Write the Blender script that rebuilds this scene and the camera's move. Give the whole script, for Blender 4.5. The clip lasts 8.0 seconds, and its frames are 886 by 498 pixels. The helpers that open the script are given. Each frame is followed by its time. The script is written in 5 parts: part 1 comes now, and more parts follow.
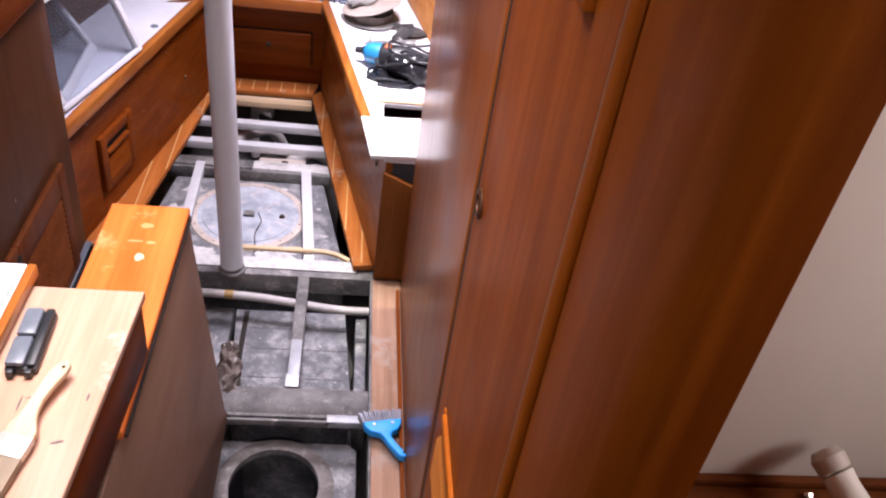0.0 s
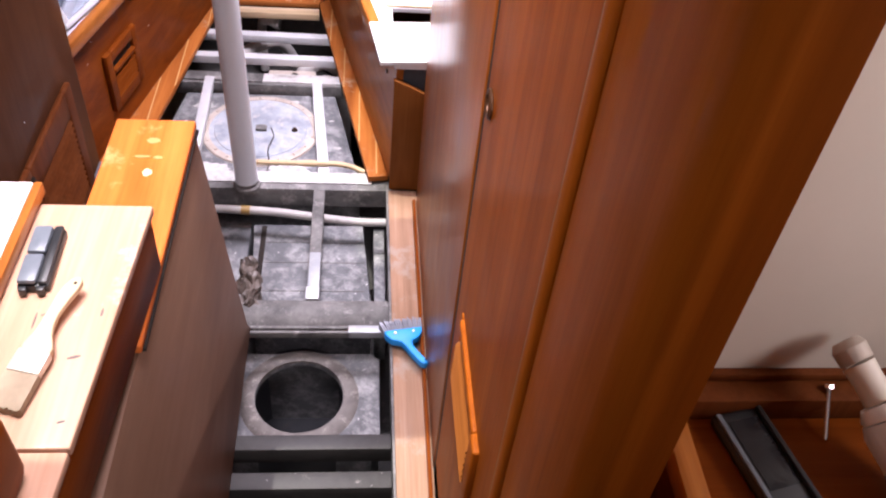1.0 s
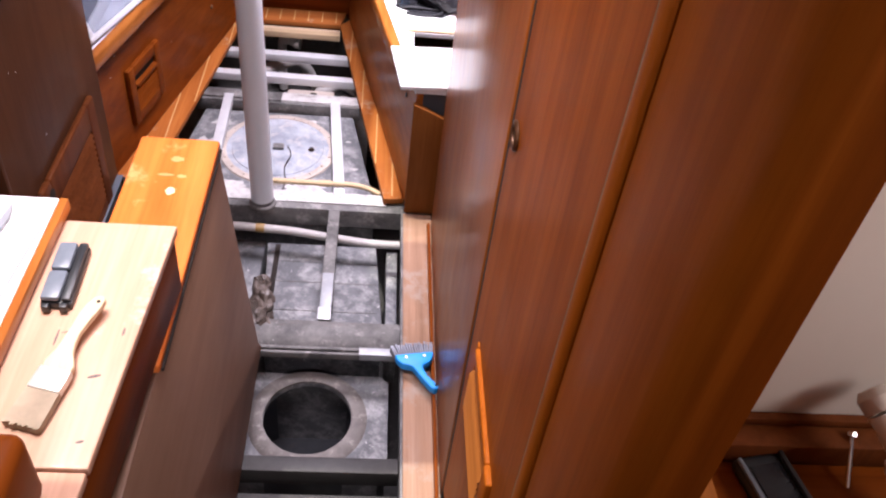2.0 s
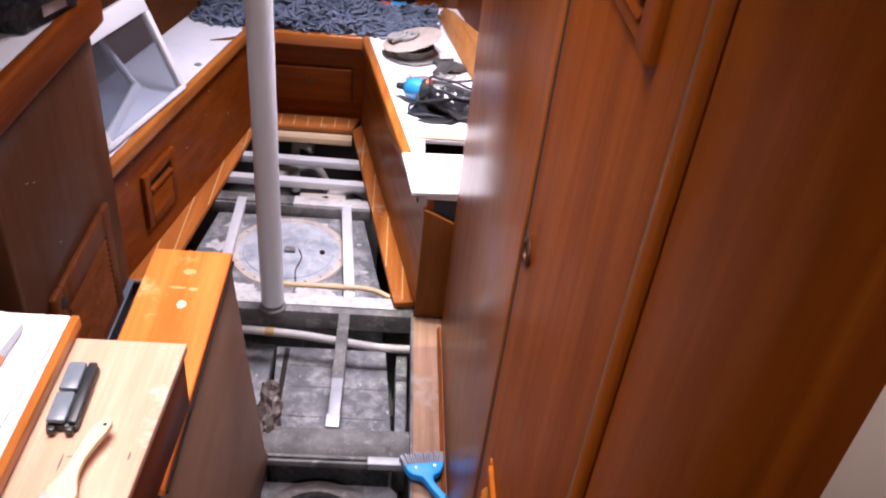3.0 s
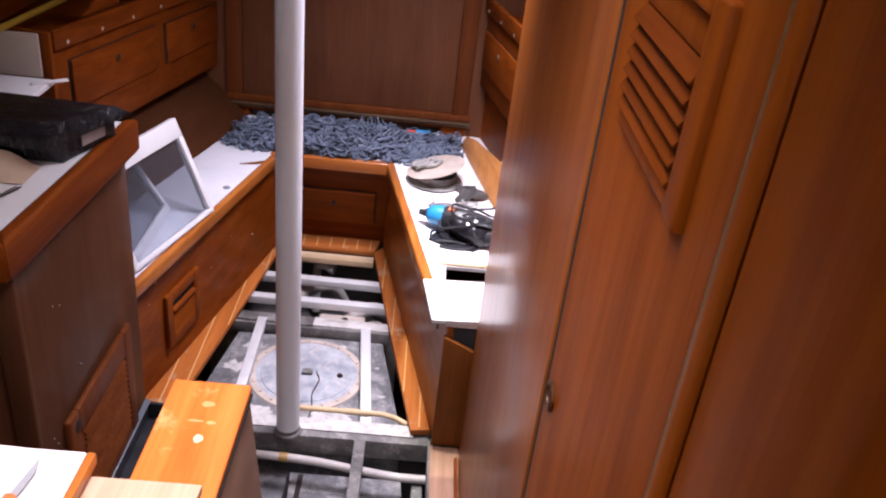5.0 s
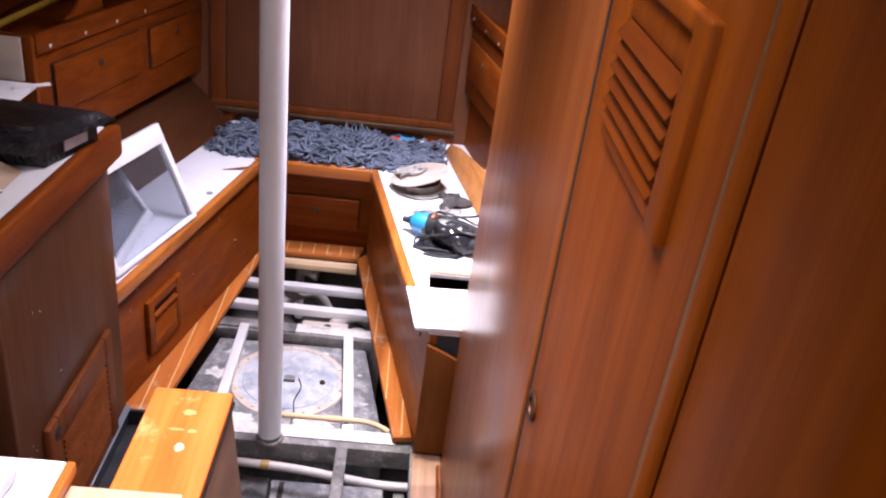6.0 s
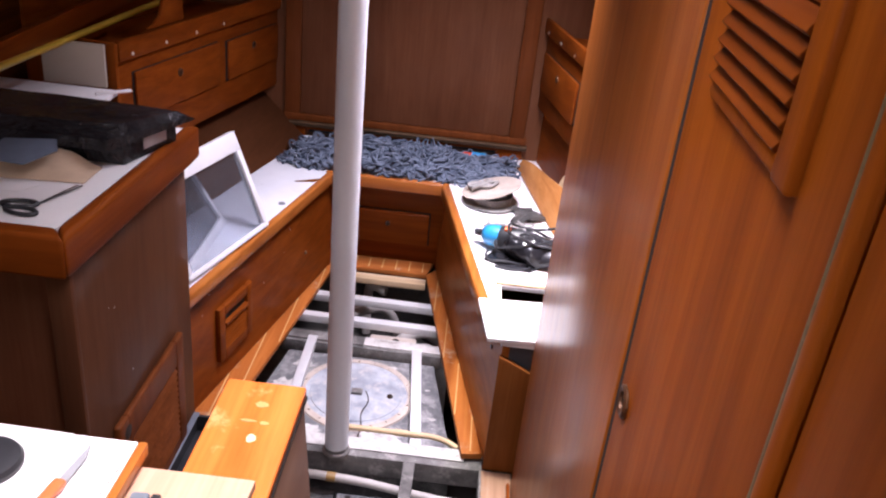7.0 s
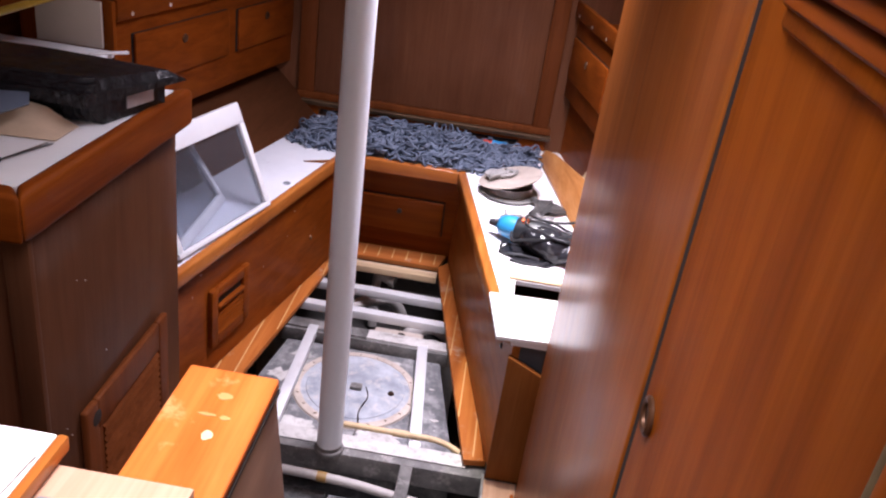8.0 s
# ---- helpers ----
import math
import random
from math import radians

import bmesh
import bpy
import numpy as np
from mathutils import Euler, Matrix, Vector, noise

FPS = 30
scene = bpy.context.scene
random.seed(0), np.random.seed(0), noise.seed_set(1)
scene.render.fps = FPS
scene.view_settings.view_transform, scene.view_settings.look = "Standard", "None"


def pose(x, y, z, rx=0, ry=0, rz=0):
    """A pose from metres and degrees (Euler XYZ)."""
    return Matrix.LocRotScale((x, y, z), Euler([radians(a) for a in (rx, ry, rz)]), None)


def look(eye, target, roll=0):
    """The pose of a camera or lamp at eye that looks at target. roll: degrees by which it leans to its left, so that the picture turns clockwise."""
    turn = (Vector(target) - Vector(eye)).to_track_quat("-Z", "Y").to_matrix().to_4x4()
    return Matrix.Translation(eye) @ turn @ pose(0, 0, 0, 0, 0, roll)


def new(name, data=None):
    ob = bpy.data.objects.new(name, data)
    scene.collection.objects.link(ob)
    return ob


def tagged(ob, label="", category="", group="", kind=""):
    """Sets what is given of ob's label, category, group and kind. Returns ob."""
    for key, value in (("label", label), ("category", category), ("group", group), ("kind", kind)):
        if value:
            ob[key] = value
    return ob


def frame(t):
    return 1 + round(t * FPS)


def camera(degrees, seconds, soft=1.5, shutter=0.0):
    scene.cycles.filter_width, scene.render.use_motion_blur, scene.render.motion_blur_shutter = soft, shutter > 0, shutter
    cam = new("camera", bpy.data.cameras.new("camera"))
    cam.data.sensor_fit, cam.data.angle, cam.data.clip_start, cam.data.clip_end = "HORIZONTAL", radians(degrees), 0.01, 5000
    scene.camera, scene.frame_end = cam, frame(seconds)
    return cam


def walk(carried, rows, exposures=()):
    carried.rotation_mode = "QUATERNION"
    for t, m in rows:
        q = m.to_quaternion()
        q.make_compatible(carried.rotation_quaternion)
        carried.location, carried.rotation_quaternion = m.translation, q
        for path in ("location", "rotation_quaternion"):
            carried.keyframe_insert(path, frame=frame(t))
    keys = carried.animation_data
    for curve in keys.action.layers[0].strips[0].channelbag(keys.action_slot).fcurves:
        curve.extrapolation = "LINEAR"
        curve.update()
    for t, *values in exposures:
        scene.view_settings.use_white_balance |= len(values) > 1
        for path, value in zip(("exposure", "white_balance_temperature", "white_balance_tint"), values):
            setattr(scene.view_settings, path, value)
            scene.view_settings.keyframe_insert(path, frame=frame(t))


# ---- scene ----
cam = camera(55.7, 8.0, soft=2.2)
PATH = [
    (0, (0.113, 0.063, 1.669), (0.359, 1.622, 0.44), 9.0),
    (0.5, (0.124, 0.064, 1.657), (0.332, 1.506, 0.287), 6.4),
    (1, (0.127, 0.072, 1.649), (0.332, 1.494, 0.258), 6.5),
    (1.2, (0.126, 0.071, 1.644), (0.323, 1.491, 0.249), 6.5),
    (2.3, (0.104, 0.089, 1.658), (0.29, 1.587, 0.346), 8.0),
    (2.5, (0.104, 0.094, 1.659), (0.293, 1.627, 0.388), 7.6),
    (3, (0.102, 0.106, 1.672), (0.256, 1.708, 0.484), 6.8),
    (3.5, (0.099, 0.109, 1.685), (0.226, 1.748, 0.545), 6.4),
    (4, (0.092, 0.115, 1.689), (0.188, 1.797, 0.611), 7.3),
    (4.5, (0.089, 0.12, 1.7), (0.143, 1.84, 0.68), 6.2),
    (4.7, (0.092, 0.122, 1.7), (0.167, 1.856, 0.706), 6.5),
    (5.8, (0.091, 0.127, 1.71), (0.2, 1.892, 0.775), 7.1),
    (6, (0.091, 0.124, 1.708), (0.22, 1.881, 0.76), 7.7),
    (6.5, (0.082, 0.116, 1.705), (0.149, 1.888, 0.78), 8.5),
    (7, (0.071, 0.142, 1.625), (0.043, 1.929, 0.728), 6.3),
    (7.5, (0.072, 0.178, 1.625), (0.035, 1.934, 0.668), 7.0),
    (8, (0.1, 0.292, 1.523), (0.023, 2.074, 0.618), 8.3),
]
EXPOSURE = [(0, 0.0), (0.5, 0.15), (1, 0.27), (2.5, 0.05), (3.5, -0.12), (4.5, -0.18), (6, 0.25), (6.5, 0.2), (7, 0.12), (8, -0.04)]
walk(cam, [(t, look(eye, target, roll)) for t, eye, target, roll in PATH], EXPOSURE)

# ---- light ----
world = bpy.data.worlds.new("world")
scene.world = world
world.use_nodes = True
wn = world.node_tree
sky = wn.nodes.new("ShaderNodeTexSky")
sky.sky_type, sky.sun_disc = "NISHITA", False
sky.sun_elevation, sky.sun_rotation = radians(82), radians(309)
wn.links.new(sky.outputs[0], wn.nodes["Background"].inputs[0])
wn.nodes["Background"].inputs[1].default_value = 0.1


def area_light(name, at, sx, sy, power, colour, spread):
    lamp = bpy.data.lights.new(name, "AREA")
    lamp.shape, lamp.size, lamp.size_y, lamp.energy, lamp.color = "RECTANGLE", sx, sy, power, colour
    lamp.spread = radians(spread)
    ob = new(name, lamp)
    ob.matrix_world = at
    return ob


# daylight that falls through the deck hatch and the companionway
area_light("hatch_daylight", pose(0.17, 2.38, 1.95), 0.50, 0.66, 27.5, (1.03, 0.93, 1.12), 104)
area_light("companionway_daylight", pose(-0.10, 0.95, 1.95), 0.56, 0.66, 7.4, (1.06, 0.93, 1.06), 84)
area_light("aft_opening_daylight", pose(0.10, -1.235, 1.60, 90, 0, 0), 0.30, 0.62, 7.0, (1.05, 0.95, 1.0), 120)
area_light("portlight_daylight", pose(1.125, 0.28, 1.46, 0, 90, 0), 0.18, 0.40, 4.6, (1.05, 0.94, 0.98), 150)

sun_lamp = bpy.data.lights.new("sun", "SUN")
sun_lamp.energy, sun_lamp.angle, sun_lamp.color = 3.0, radians(0.6), (1.0, 0.95, 0.88)
sun = new("sun", sun_lamp)
sun.matrix_world = look((-0.6, 0.48, 6.0), (0, 0, 0))

# ---- materials ----
MATS = {}


def base_mat(name):
    m = bpy.data.materials.new(name)
    m.use_nodes = True
    return m, m.node_tree, m.node_tree.nodes["Principled BSDF"]


def nnode(nt, kind, **values):
    n = nt.nodes.new(kind)
    for k, v in values.items():
        n.inputs[k.replace("_", " ")].default_value = v
    return n


def ramp(nt, src, stops):
    r = nt.nodes.new("ShaderNodeValToRGB")
    e = r.color_ramp.elements
    while len(e) < len(stops):
        e.new(0.5)
    for el, (p, c) in zip(e, stops):
        el.position, el.color = p, (*c, 1)
    nt.links.new(src, r.inputs[0])
    return r.outputs[0]


def mixcol(nt, fac, a, b, mode="MIX"):
    m = nt.nodes.new("ShaderNodeMix")
    m.data_type, m.blend_type = "RGBA", mode
    for sock, v in ((m.inputs[0], fac), (m.inputs[6], a), (m.inputs[7], b)):
        if isinstance(v, (int, float)):
            sock.default_value = v
        elif isinstance(v, tuple):
            sock.default_value = (*v, 1)
        else:
            nt.links.new(v, sock)
    return m.outputs[2]


def coords(nt, scale=(1, 1, 1), shift=True):
    tc = nt.nodes.new("ShaderNodeTexCoord")
    mp = nt.nodes.new("ShaderNodeMapping")
    mp.inputs["Scale"].default_value = scale
    if shift:
        oi = nt.nodes.new("ShaderNodeObjectInfo")
        mul = nt.nodes.new("ShaderNodeMath")
        mul.operation = "MULTIPLY"
        mul.inputs[1].default_value = 37.0
        nt.links.new(oi.outputs["Random"], mul.inputs[0])
        nt.links.new(mul.outputs[0], mp.inputs["Location"])
    nt.links.new(tc.outputs["Object"], mp.inputs[0])
    return mp.outputs[0]


def noise_tex(nt, vec, scale, detail=4.0, rough=0.55, distortion=0.0):
    n = nnode(nt, "ShaderNodeTexNoise", Scale=scale, Detail=detail, Roughness=rough, Distortion=distortion)
    nt.links.new(vec, n.inputs["Vector"])
    return n.outputs[0]


def bump(nt, height, strength, dist, bsdf):
    b = nt.nodes.new("ShaderNodeBump")
    b.inputs["Strength"].default_value, b.inputs["Distance"].default_value = strength, dist
    nt.links.new(height, b.inputs["Height"])
    nt.links.new(b.outputs[0], bsdf.inputs["Normal"])
    return b


def wood(name, dark, mid, light, axis="z", rough=0.42, coat=0.06, wear=0.0, wear_col=(0.45, 0.33, 0.22), coat_rough=0.16, pores=True):
    """Wood with its grain along one axis, under varnish."""
    m, nt, b = base_mat(name)
    along, across = 1.1, 22.0
    sc = [across] * 3
    sc["xyz".index(axis)] = along
    v = coords(nt, sc)
    g1 = noise_tex(nt, v, 1.0, 6, 0.62, 0.7)
    sc2 = [150.0] * 3
    sc2["xyz".index(axis)] = 5.0
    g2 = noise_tex(nt, coords(nt, sc2), 1.0, 3, 0.6)
    sb = [5.0] * 3
    sb["xyz".index(axis)] = 2.2
    big = noise_tex(nt, coords(nt, sb), 1.0, 4, 0.6, 0.4)
    c = ramp(nt, g1, [(0.22, dark), (0.5, mid), (0.80, light)])
    fine = ramp(nt, g2, [(0.3, (0.72, 0.66, 0.6)), (0.6, (1, 1, 1))])
    c = mixcol(nt, 0.4 if pores else 0.2, c, fine, "MULTIPLY")
    shade = ramp(nt, big, [(0.3, (0.78, 0.74, 0.7)), (0.7, (1.12, 1.1, 1.06))])
    c = mixcol(nt, 0.8, c, shade, "MULTIPLY")
    if wear:
        w = noise_tex(nt, coords(nt), 9.0, 7, 0.72)
        wm = ramp(nt, w, [(0.62 - 0.25 * wear, (0, 0, 0)), (0.72 - 0.2 * wear, (1, 1, 1))])
        c = mixcol(nt, wm, c, wear_col)
    nt.links.new(c, b.inputs["Base Color"])
    sm = noise_tex(nt, coords(nt), 6.0, 5, 0.65)
    rr = nt.nodes.new("ShaderNodeMapRange")
    rr.inputs["To Min"].default_value, rr.inputs["To Max"].default_value = rough - 0.08, rough + 0.16
    nt.links.new(sm, rr.inputs[0])
    nt.links.new(rr.outputs[0], b.inputs["Roughness"])
    b.inputs["Coat Weight"].default_value, b.inputs["Coat Roughness"].default_value = coat, coat_rough
    b.inputs["IOR"].default_value, b.inputs["Coat IOR"].default_value = 1.35, 1.35
    b.inputs["Specular IOR Level"].default_value = 0.1
    bump(nt, g2, 0.08, 0.0006, b)
    MATS[name] = m
    return m


def grimy(name, col, col2, dirt, scale=8.0, rough=0.6, metal=0.0, dirt_amount=0.5, bump_str=0.35, speck=(0.75, 0.73, 0.7), speck_amount=0.0):
    """A painted, plastic or metal surface with stains, grit and wear at two scales."""
    m, nt, b = base_mat(name)
    v = coords(nt)
    n1 = noise_tex(nt, v, scale, 7, 0.7, 0.1)
    n2 = noise_tex(nt, v, scale * 9, 4, 0.7)
    c = ramp(nt, n1, [(0.32, col), (0.68, col2)])
    dm = ramp(nt, noise_tex(nt, v, scale * 2.1, 9, 0.78, 0.1), [(0.68 - 0.3 * dirt_amount, (0, 0, 0)), (0.8 - 0.16 * dirt_amount, (1, 1, 1))])
    c = mixcol(nt, dm, c, dirt)
    if speck_amount:
        sm = ramp(nt, n2, [(0.76 - 0.2 * speck_amount, (0, 0, 0)), (0.82 - 0.2 * speck_amount, (1, 1, 1))])
        c = mixcol(nt, sm, c, speck)
    nt.links.new(c, b.inputs["Base Color"])
    rr = nt.nodes.new("ShaderNodeMapRange")
    rr.inputs["To Min"].default_value, rr.inputs["To Max"].default_value = max(0.05, rough - 0.15), min(1, rough + 0.2)
    nt.links.new(n1, rr.inputs[0])
    nt.links.new(rr.outputs[0], b.inputs["Roughness"])
    b.inputs["Metallic"].default_value = metal
    bump(nt, n2, bump_str, 0.0012, b)
    MATS[name] = m
    return m


def plain(name, col, rough=0.5, metal=0.0, vary=0.12, coat=0.0):
    m, nt, b = base_mat(name)
    n = noise_tex(nt, coords(nt), 18.0, 5, 0.6)
    lo, hi = tuple(c * (1 - vary) for c in col), tuple(min(1, c * (1 + vary)) for c in col)
    nt.links.new(ramp(nt, n, [(0.3, lo), (0.7, hi)]), b.inputs["Base Color"])
    b.inputs["Roughness"].default_value, b.inputs["Metallic"].default_value = rough, metal
    b.inputs["Coat Weight"].default_value = coat
    bump(nt, n, 0.08, 0.0008, b)
    MATS[name] = m
    return m


MD, MM, ML = (0.105, 0.022, 0.003), (0.180, 0.041, 0.005), (0.255, 0.066, 0.008)
wood("mahogany_z", MD, MM, ML, "z")
wood("mahogany_y", MD, MM, ML, "y")
wood("mahogany_x", MD, MM, ML, "x")
wood("mahogany_door", (0.215, 0.050, 0.004), (0.32, 0.081, 0.007), (0.415, 0.116, 0.011), "z", rough=0.45, coat=0.05, coat_rough=0.2)
wood("bulkhead_veneer", (0.118, 0.045, 0.022), (0.138, 0.055, 0.027), (0.158, 0.066, 0.033), "z", rough=0.5, coat=0.15)
wood("cabinet_veneer", (0.080, 0.032, 0.015), (0.095, 0.039, 0.019), (0.110, 0.047, 0.023), "z", rough=0.5, coat=0.15)
# mahogany darkened to carry the shade under the port locker
wood("locker_back_shaded", (0.045, 0.016, 0.007), (0.06, 0.022, 0.009), (0.075, 0.028, 0.012), "y", rough=0.5)
# mahogany brightened to carry light bounced off the floor
wood("settee_front_lit", (0.20, 0.060, 0.012), (0.30, 0.094, 0.020), (0.40, 0.135, 0.032), "y", rough=0.4, coat=0.25, coat_rough=0.2)
wood("mahogany_gloss", (0.25, 0.068, 0.010), (0.34, 0.100, 0.016), (0.42, 0.134, 0.024), "z", rough=0.40, coat=0.45, coat_rough=0.23)
wood("frame_dark", (0.085, 0.024, 0.007), (0.14, 0.041, 0.012), (0.18, 0.056, 0.018), "z", rough=0.45)
wood("trim_y", (0.26, 0.075, 0.016), (0.38, 0.13, 0.028), (0.50, 0.19, 0.045), "y", rough=0.28, coat=0.7)
wood("trim_x", (0.22, 0.065, 0.014), (0.33, 0.105, 0.024), (0.42, 0.15, 0.036), "x", rough=0.3, coat=0.7)
wood("sole_teak_y", (0.26, 0.075, 0.016), (0.40, 0.13, 0.03), (0.50, 0.19, 0.05), "y", rough=0.4, wear=0.2, wear_col=(0.42, 0.27, 0.18))
wood("sole_teak_x", (0.24, 0.068, 0.016), (0.36, 0.115, 0.03), (0.44, 0.17, 0.05), "x", rough=0.4, wear=0.06, wear_col=(0.44, 0.30, 0.21))
wood("sole_worn", (0.25, 0.150, 0.097), (0.38, 0.235, 0.158), (0.49, 0.33, 0.235), "y", rough=0.6, coat=0.05, wear=0.4, wear_col=(0.36, 0.275, 0.215))
wood("step_cap", (0.48, 0.112, 0.020), (0.62, 0.166, 0.036), (0.70, 0.22, 0.058), "y", rough=0.4, coat=0.25, wear=0.12, wear_col=(0.66, 0.30, 0.12))
wood("box_top", (0.43, 0.25, 0.170), (0.51, 0.315, 0.225), (0.57, 0.385, 0.295), "y", rough=0.42, coat=0.25, wear=0.16, wear_col=(0.56, 0.43, 0.37))
wood("engine_panel", (0.180, 0.107, 0.075), (0.196, 0.118, 0.084), (0.212, 0.129, 0.094), "y", rough=0.5, coat=0.06, pores=False)
wood("raw_end", (0.11, 0.035, 0.008), (0.18, 0.06, 0.014), (0.24, 0.09, 0.024), "z", rough=0.55, coat=0.08)
wood("pale_wood", (0.40, 0.29, 0.17), (0.55, 0.42, 0.27), (0.64, 0.52, 0.36), "x", rough=0.6, coat=0.0, wear=0.2, wear_col=(0.3, 0.23, 0.17))
wood("handle_wood", (0.52, 0.40, 0.26), (0.63, 0.50, 0.35), (0.70, 0.58, 0.43), "y", rough=0.5, coat=0.2)
wood("plank_orange", (0.34, 0.13, 0.04), (0.50, 0.22, 0.07), (0.62, 0.31, 0.12), "y", rough=0.4, coat=0.4)
plain("holly", (0.52, 0.29, 0.11), 0.4)
grimy("white_laminate", (0.76, 0.76, 0.78), (0.83, 0.83, 0.84), (0.55, 0.54, 0.54), 3.0, 0.38, dirt_amount=0.16, bump_str=0.05)
grimy("counter_white", (0.70, 0.69, 0.68), (0.77, 0.76, 0.75), (0.45, 0.44, 0.43), 3.0, 0.45, dirt_amount=0.2, bump_str=0.05)
grimy("white_dusty", (0.58, 0.60, 0.65), (0.69, 0.71, 0.75), (0.40, 0.40, 0.43), 4.0, 0.5, dirt_amount=0.3, bump_str=0.08)
grimy("white_plastic", (0.60, 0.61, 0.63), (0.68, 0.69, 0.70), (0.44, 0.44, 0.45), 6.0, 0.35, dirt_amount=0.15, bump_str=0.05)
grimy("cream_paint", (0.62, 0.56, 0.48), (0.68, 0.62, 0.54), (0.5, 0.44, 0.37), 2.0, 0.5, dirt_amount=0.12, bump_str=0.08)
grimy("cream_board", (0.42, 0.36, 0.29), (0.48, 0.42, 0.34), (0.36, 0.30, 0.24), 3.0, 0.6, dirt_amount=0.15, bump_str=0.06)
grimy("tank_grey", (0.075, 0.077, 0.08), (0.17, 0.173, 0.18), (0.40, 0.395, 0.385), 7.0, 0.62, 0.1, 0.72, 0.6, speck_amount=0.5)
grimy("tank_pale", (0.30, 0.315, 0.33), (0.40, 0.415, 0.43), (0.58, 0.55, 0.50), 6.0, 0.5, 0.3, 0.45, 0.35, speck_amount=0.2)
grimy("lid_metal", (0.20, 0.225, 0.26), (0.46, 0.49, 0.53), (0.58, 0.53, 0.48), 11.0, 0.5, 0.1, 0.55, 0.4, speck=(0.11, 0.10, 0.10), speck_amount=0.52)
grimy("lid_rim", (0.40, 0.34, 0.29), (0.56, 0.49, 0.42), (0.25, 0.19, 0.15), 9.0, 0.6, 0.2, 0.4, 0.5)
grimy("manhole_rim", (0.10, 0.087, 0.08), (0.21, 0.19, 0.17), (0.42, 0.39, 0.35), 14.0, 0.6, 0.1, 0.5, 0.6)
grimy("beam_grey", (0.06, 0.058, 0.055), (0.22, 0.212, 0.20), (0.40, 0.38, 0.36), 11.0, 0.62, 0.15, 0.5, 0.7, speck=(0.6, 0.58, 0.55), speck_amount=0.4)
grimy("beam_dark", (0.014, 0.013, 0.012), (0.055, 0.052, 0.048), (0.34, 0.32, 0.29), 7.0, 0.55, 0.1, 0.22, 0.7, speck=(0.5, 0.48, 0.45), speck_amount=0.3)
grimy("beam_pale", (0.40, 0.39, 0.37), (0.58, 0.57, 0.55), (0.20, 0.18, 0.16), 12.0, 0.6, 0.1, 0.58, 0.5)
grimy("aluminium", (0.58, 0.59, 0.60), (0.70, 0.71, 0.72), (0.40, 0.39, 0.37), 9.0, 0.45, 0.3, 0.25, 0.15)
grimy("post_paint", (0.69, 0.73, 0.77), (0.76, 0.80, 0.83), (0.55, 0.54, 0.53), 3.0, 0.38, 0.0, 0.1, 0.06)
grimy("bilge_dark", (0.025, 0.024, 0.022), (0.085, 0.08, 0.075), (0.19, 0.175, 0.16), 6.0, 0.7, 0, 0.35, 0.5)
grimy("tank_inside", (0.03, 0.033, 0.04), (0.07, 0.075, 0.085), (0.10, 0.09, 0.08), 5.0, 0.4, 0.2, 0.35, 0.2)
grimy("hose_white", (0.33, 0.31, 0.29), (0.47, 0.445, 0.42), (0.32, 0.29, 0.25), 20.0, 0.55, 0, 0.35, 0.2)
grimy("hose_tan", (0.46, 0.33, 0.17), (0.58, 0.44, 0.26), (0.30, 0.22, 0.14), 20.0, 0.5, 0, 0.25, 0.2)
grimy("chain_steel", (0.040, 0.056, 0.090), (0.17, 0.21, 0.28), (0.42, 0.46, 0.51), 24.0, 0.5, 0.2, 0.35, 0.3)
grimy("plate_steel", (0.13, 0.13, 0.12), (0.33, 0.325, 0.30), (0.46, 0.44, 0.40), 12.0, 0.6, 0.3, 0.45, 0.5)
grimy("old_rope", (0.22, 0.215, 0.205), (0.36, 0.35, 0.33), (0.12, 0.115, 0.105), 30.0, 0.8, 0, 0.3, 0.5)
grimy("black_film", (0.010, 0.010, 0.012), (0.022, 0.022, 0.026), (0.030, 0.030, 0.034), 7.0, 0.08, 0, 0.12, 0.2)
MATS["black_film"].node_tree.nodes["Principled BSDF"].inputs["Specular IOR Level"].default_value = 0.35
fm = MATS["black_film"].node_tree
fb = next(n for n in fm.nodes if n.type == "BUMP")
fb.inputs["Strength"].default_value, fb.inputs["Distance"].default_value = 0.5, 0.004
fm.links.new(noise_tex(fm, coords(fm), 20.0, 4, 0.55, 1.6), fb.inputs["Height"])
wm = MATS["black_film"].copy()
wm.name = "black_wrap"
MATS["black_wrap"] = wm
wb = next(n for n in wm.node_tree.nodes if n.type == "BUMP")
wb.inputs["Strength"].default_value, wb.inputs["Distance"].default_value = 1.0, 0.030
wm.node_tree.links.new(noise_tex(wm.node_tree, coords(wm.node_tree, (1, 2.2, 1)), 9.0, 4, 0.6, 2.2), wb.inputs["Height"])
grimy("torn_label", (0.30, 0.27, 0.27), (0.42, 0.38, 0.38), (0.12, 0.11, 0.12), 22.0, 0.5, 0, 0.4, 0.2)
grimy("black_plastic", (0.012, 0.013, 0.015), (0.028, 0.03, 0.034), (0.09, 0.09, 0.095), 12.0, 0.38, 0, 0.2, 0.1)
grimy("grey_plastic", (0.10, 0.115, 0.14), (0.16, 0.18, 0.21), (0.06, 0.06, 0.065), 12.0, 0.35, 0, 0.2, 0.1)
plain("blue_plastic", (0.012, 0.33, 0.90), 0.5)
plain("blue_tool", (0.02, 0.22, 0.45), 0.35, coat=0.3)
plain("bristle_dark", (0.26, 0.27, 0.31), 0.7, vary=0.35)
plain("bristle_pale", (0.34, 0.26, 0.18), 0.75, vary=0.3)
plain("ferrule", (0.66, 0.62, 0.57), 0.35, 0.5)
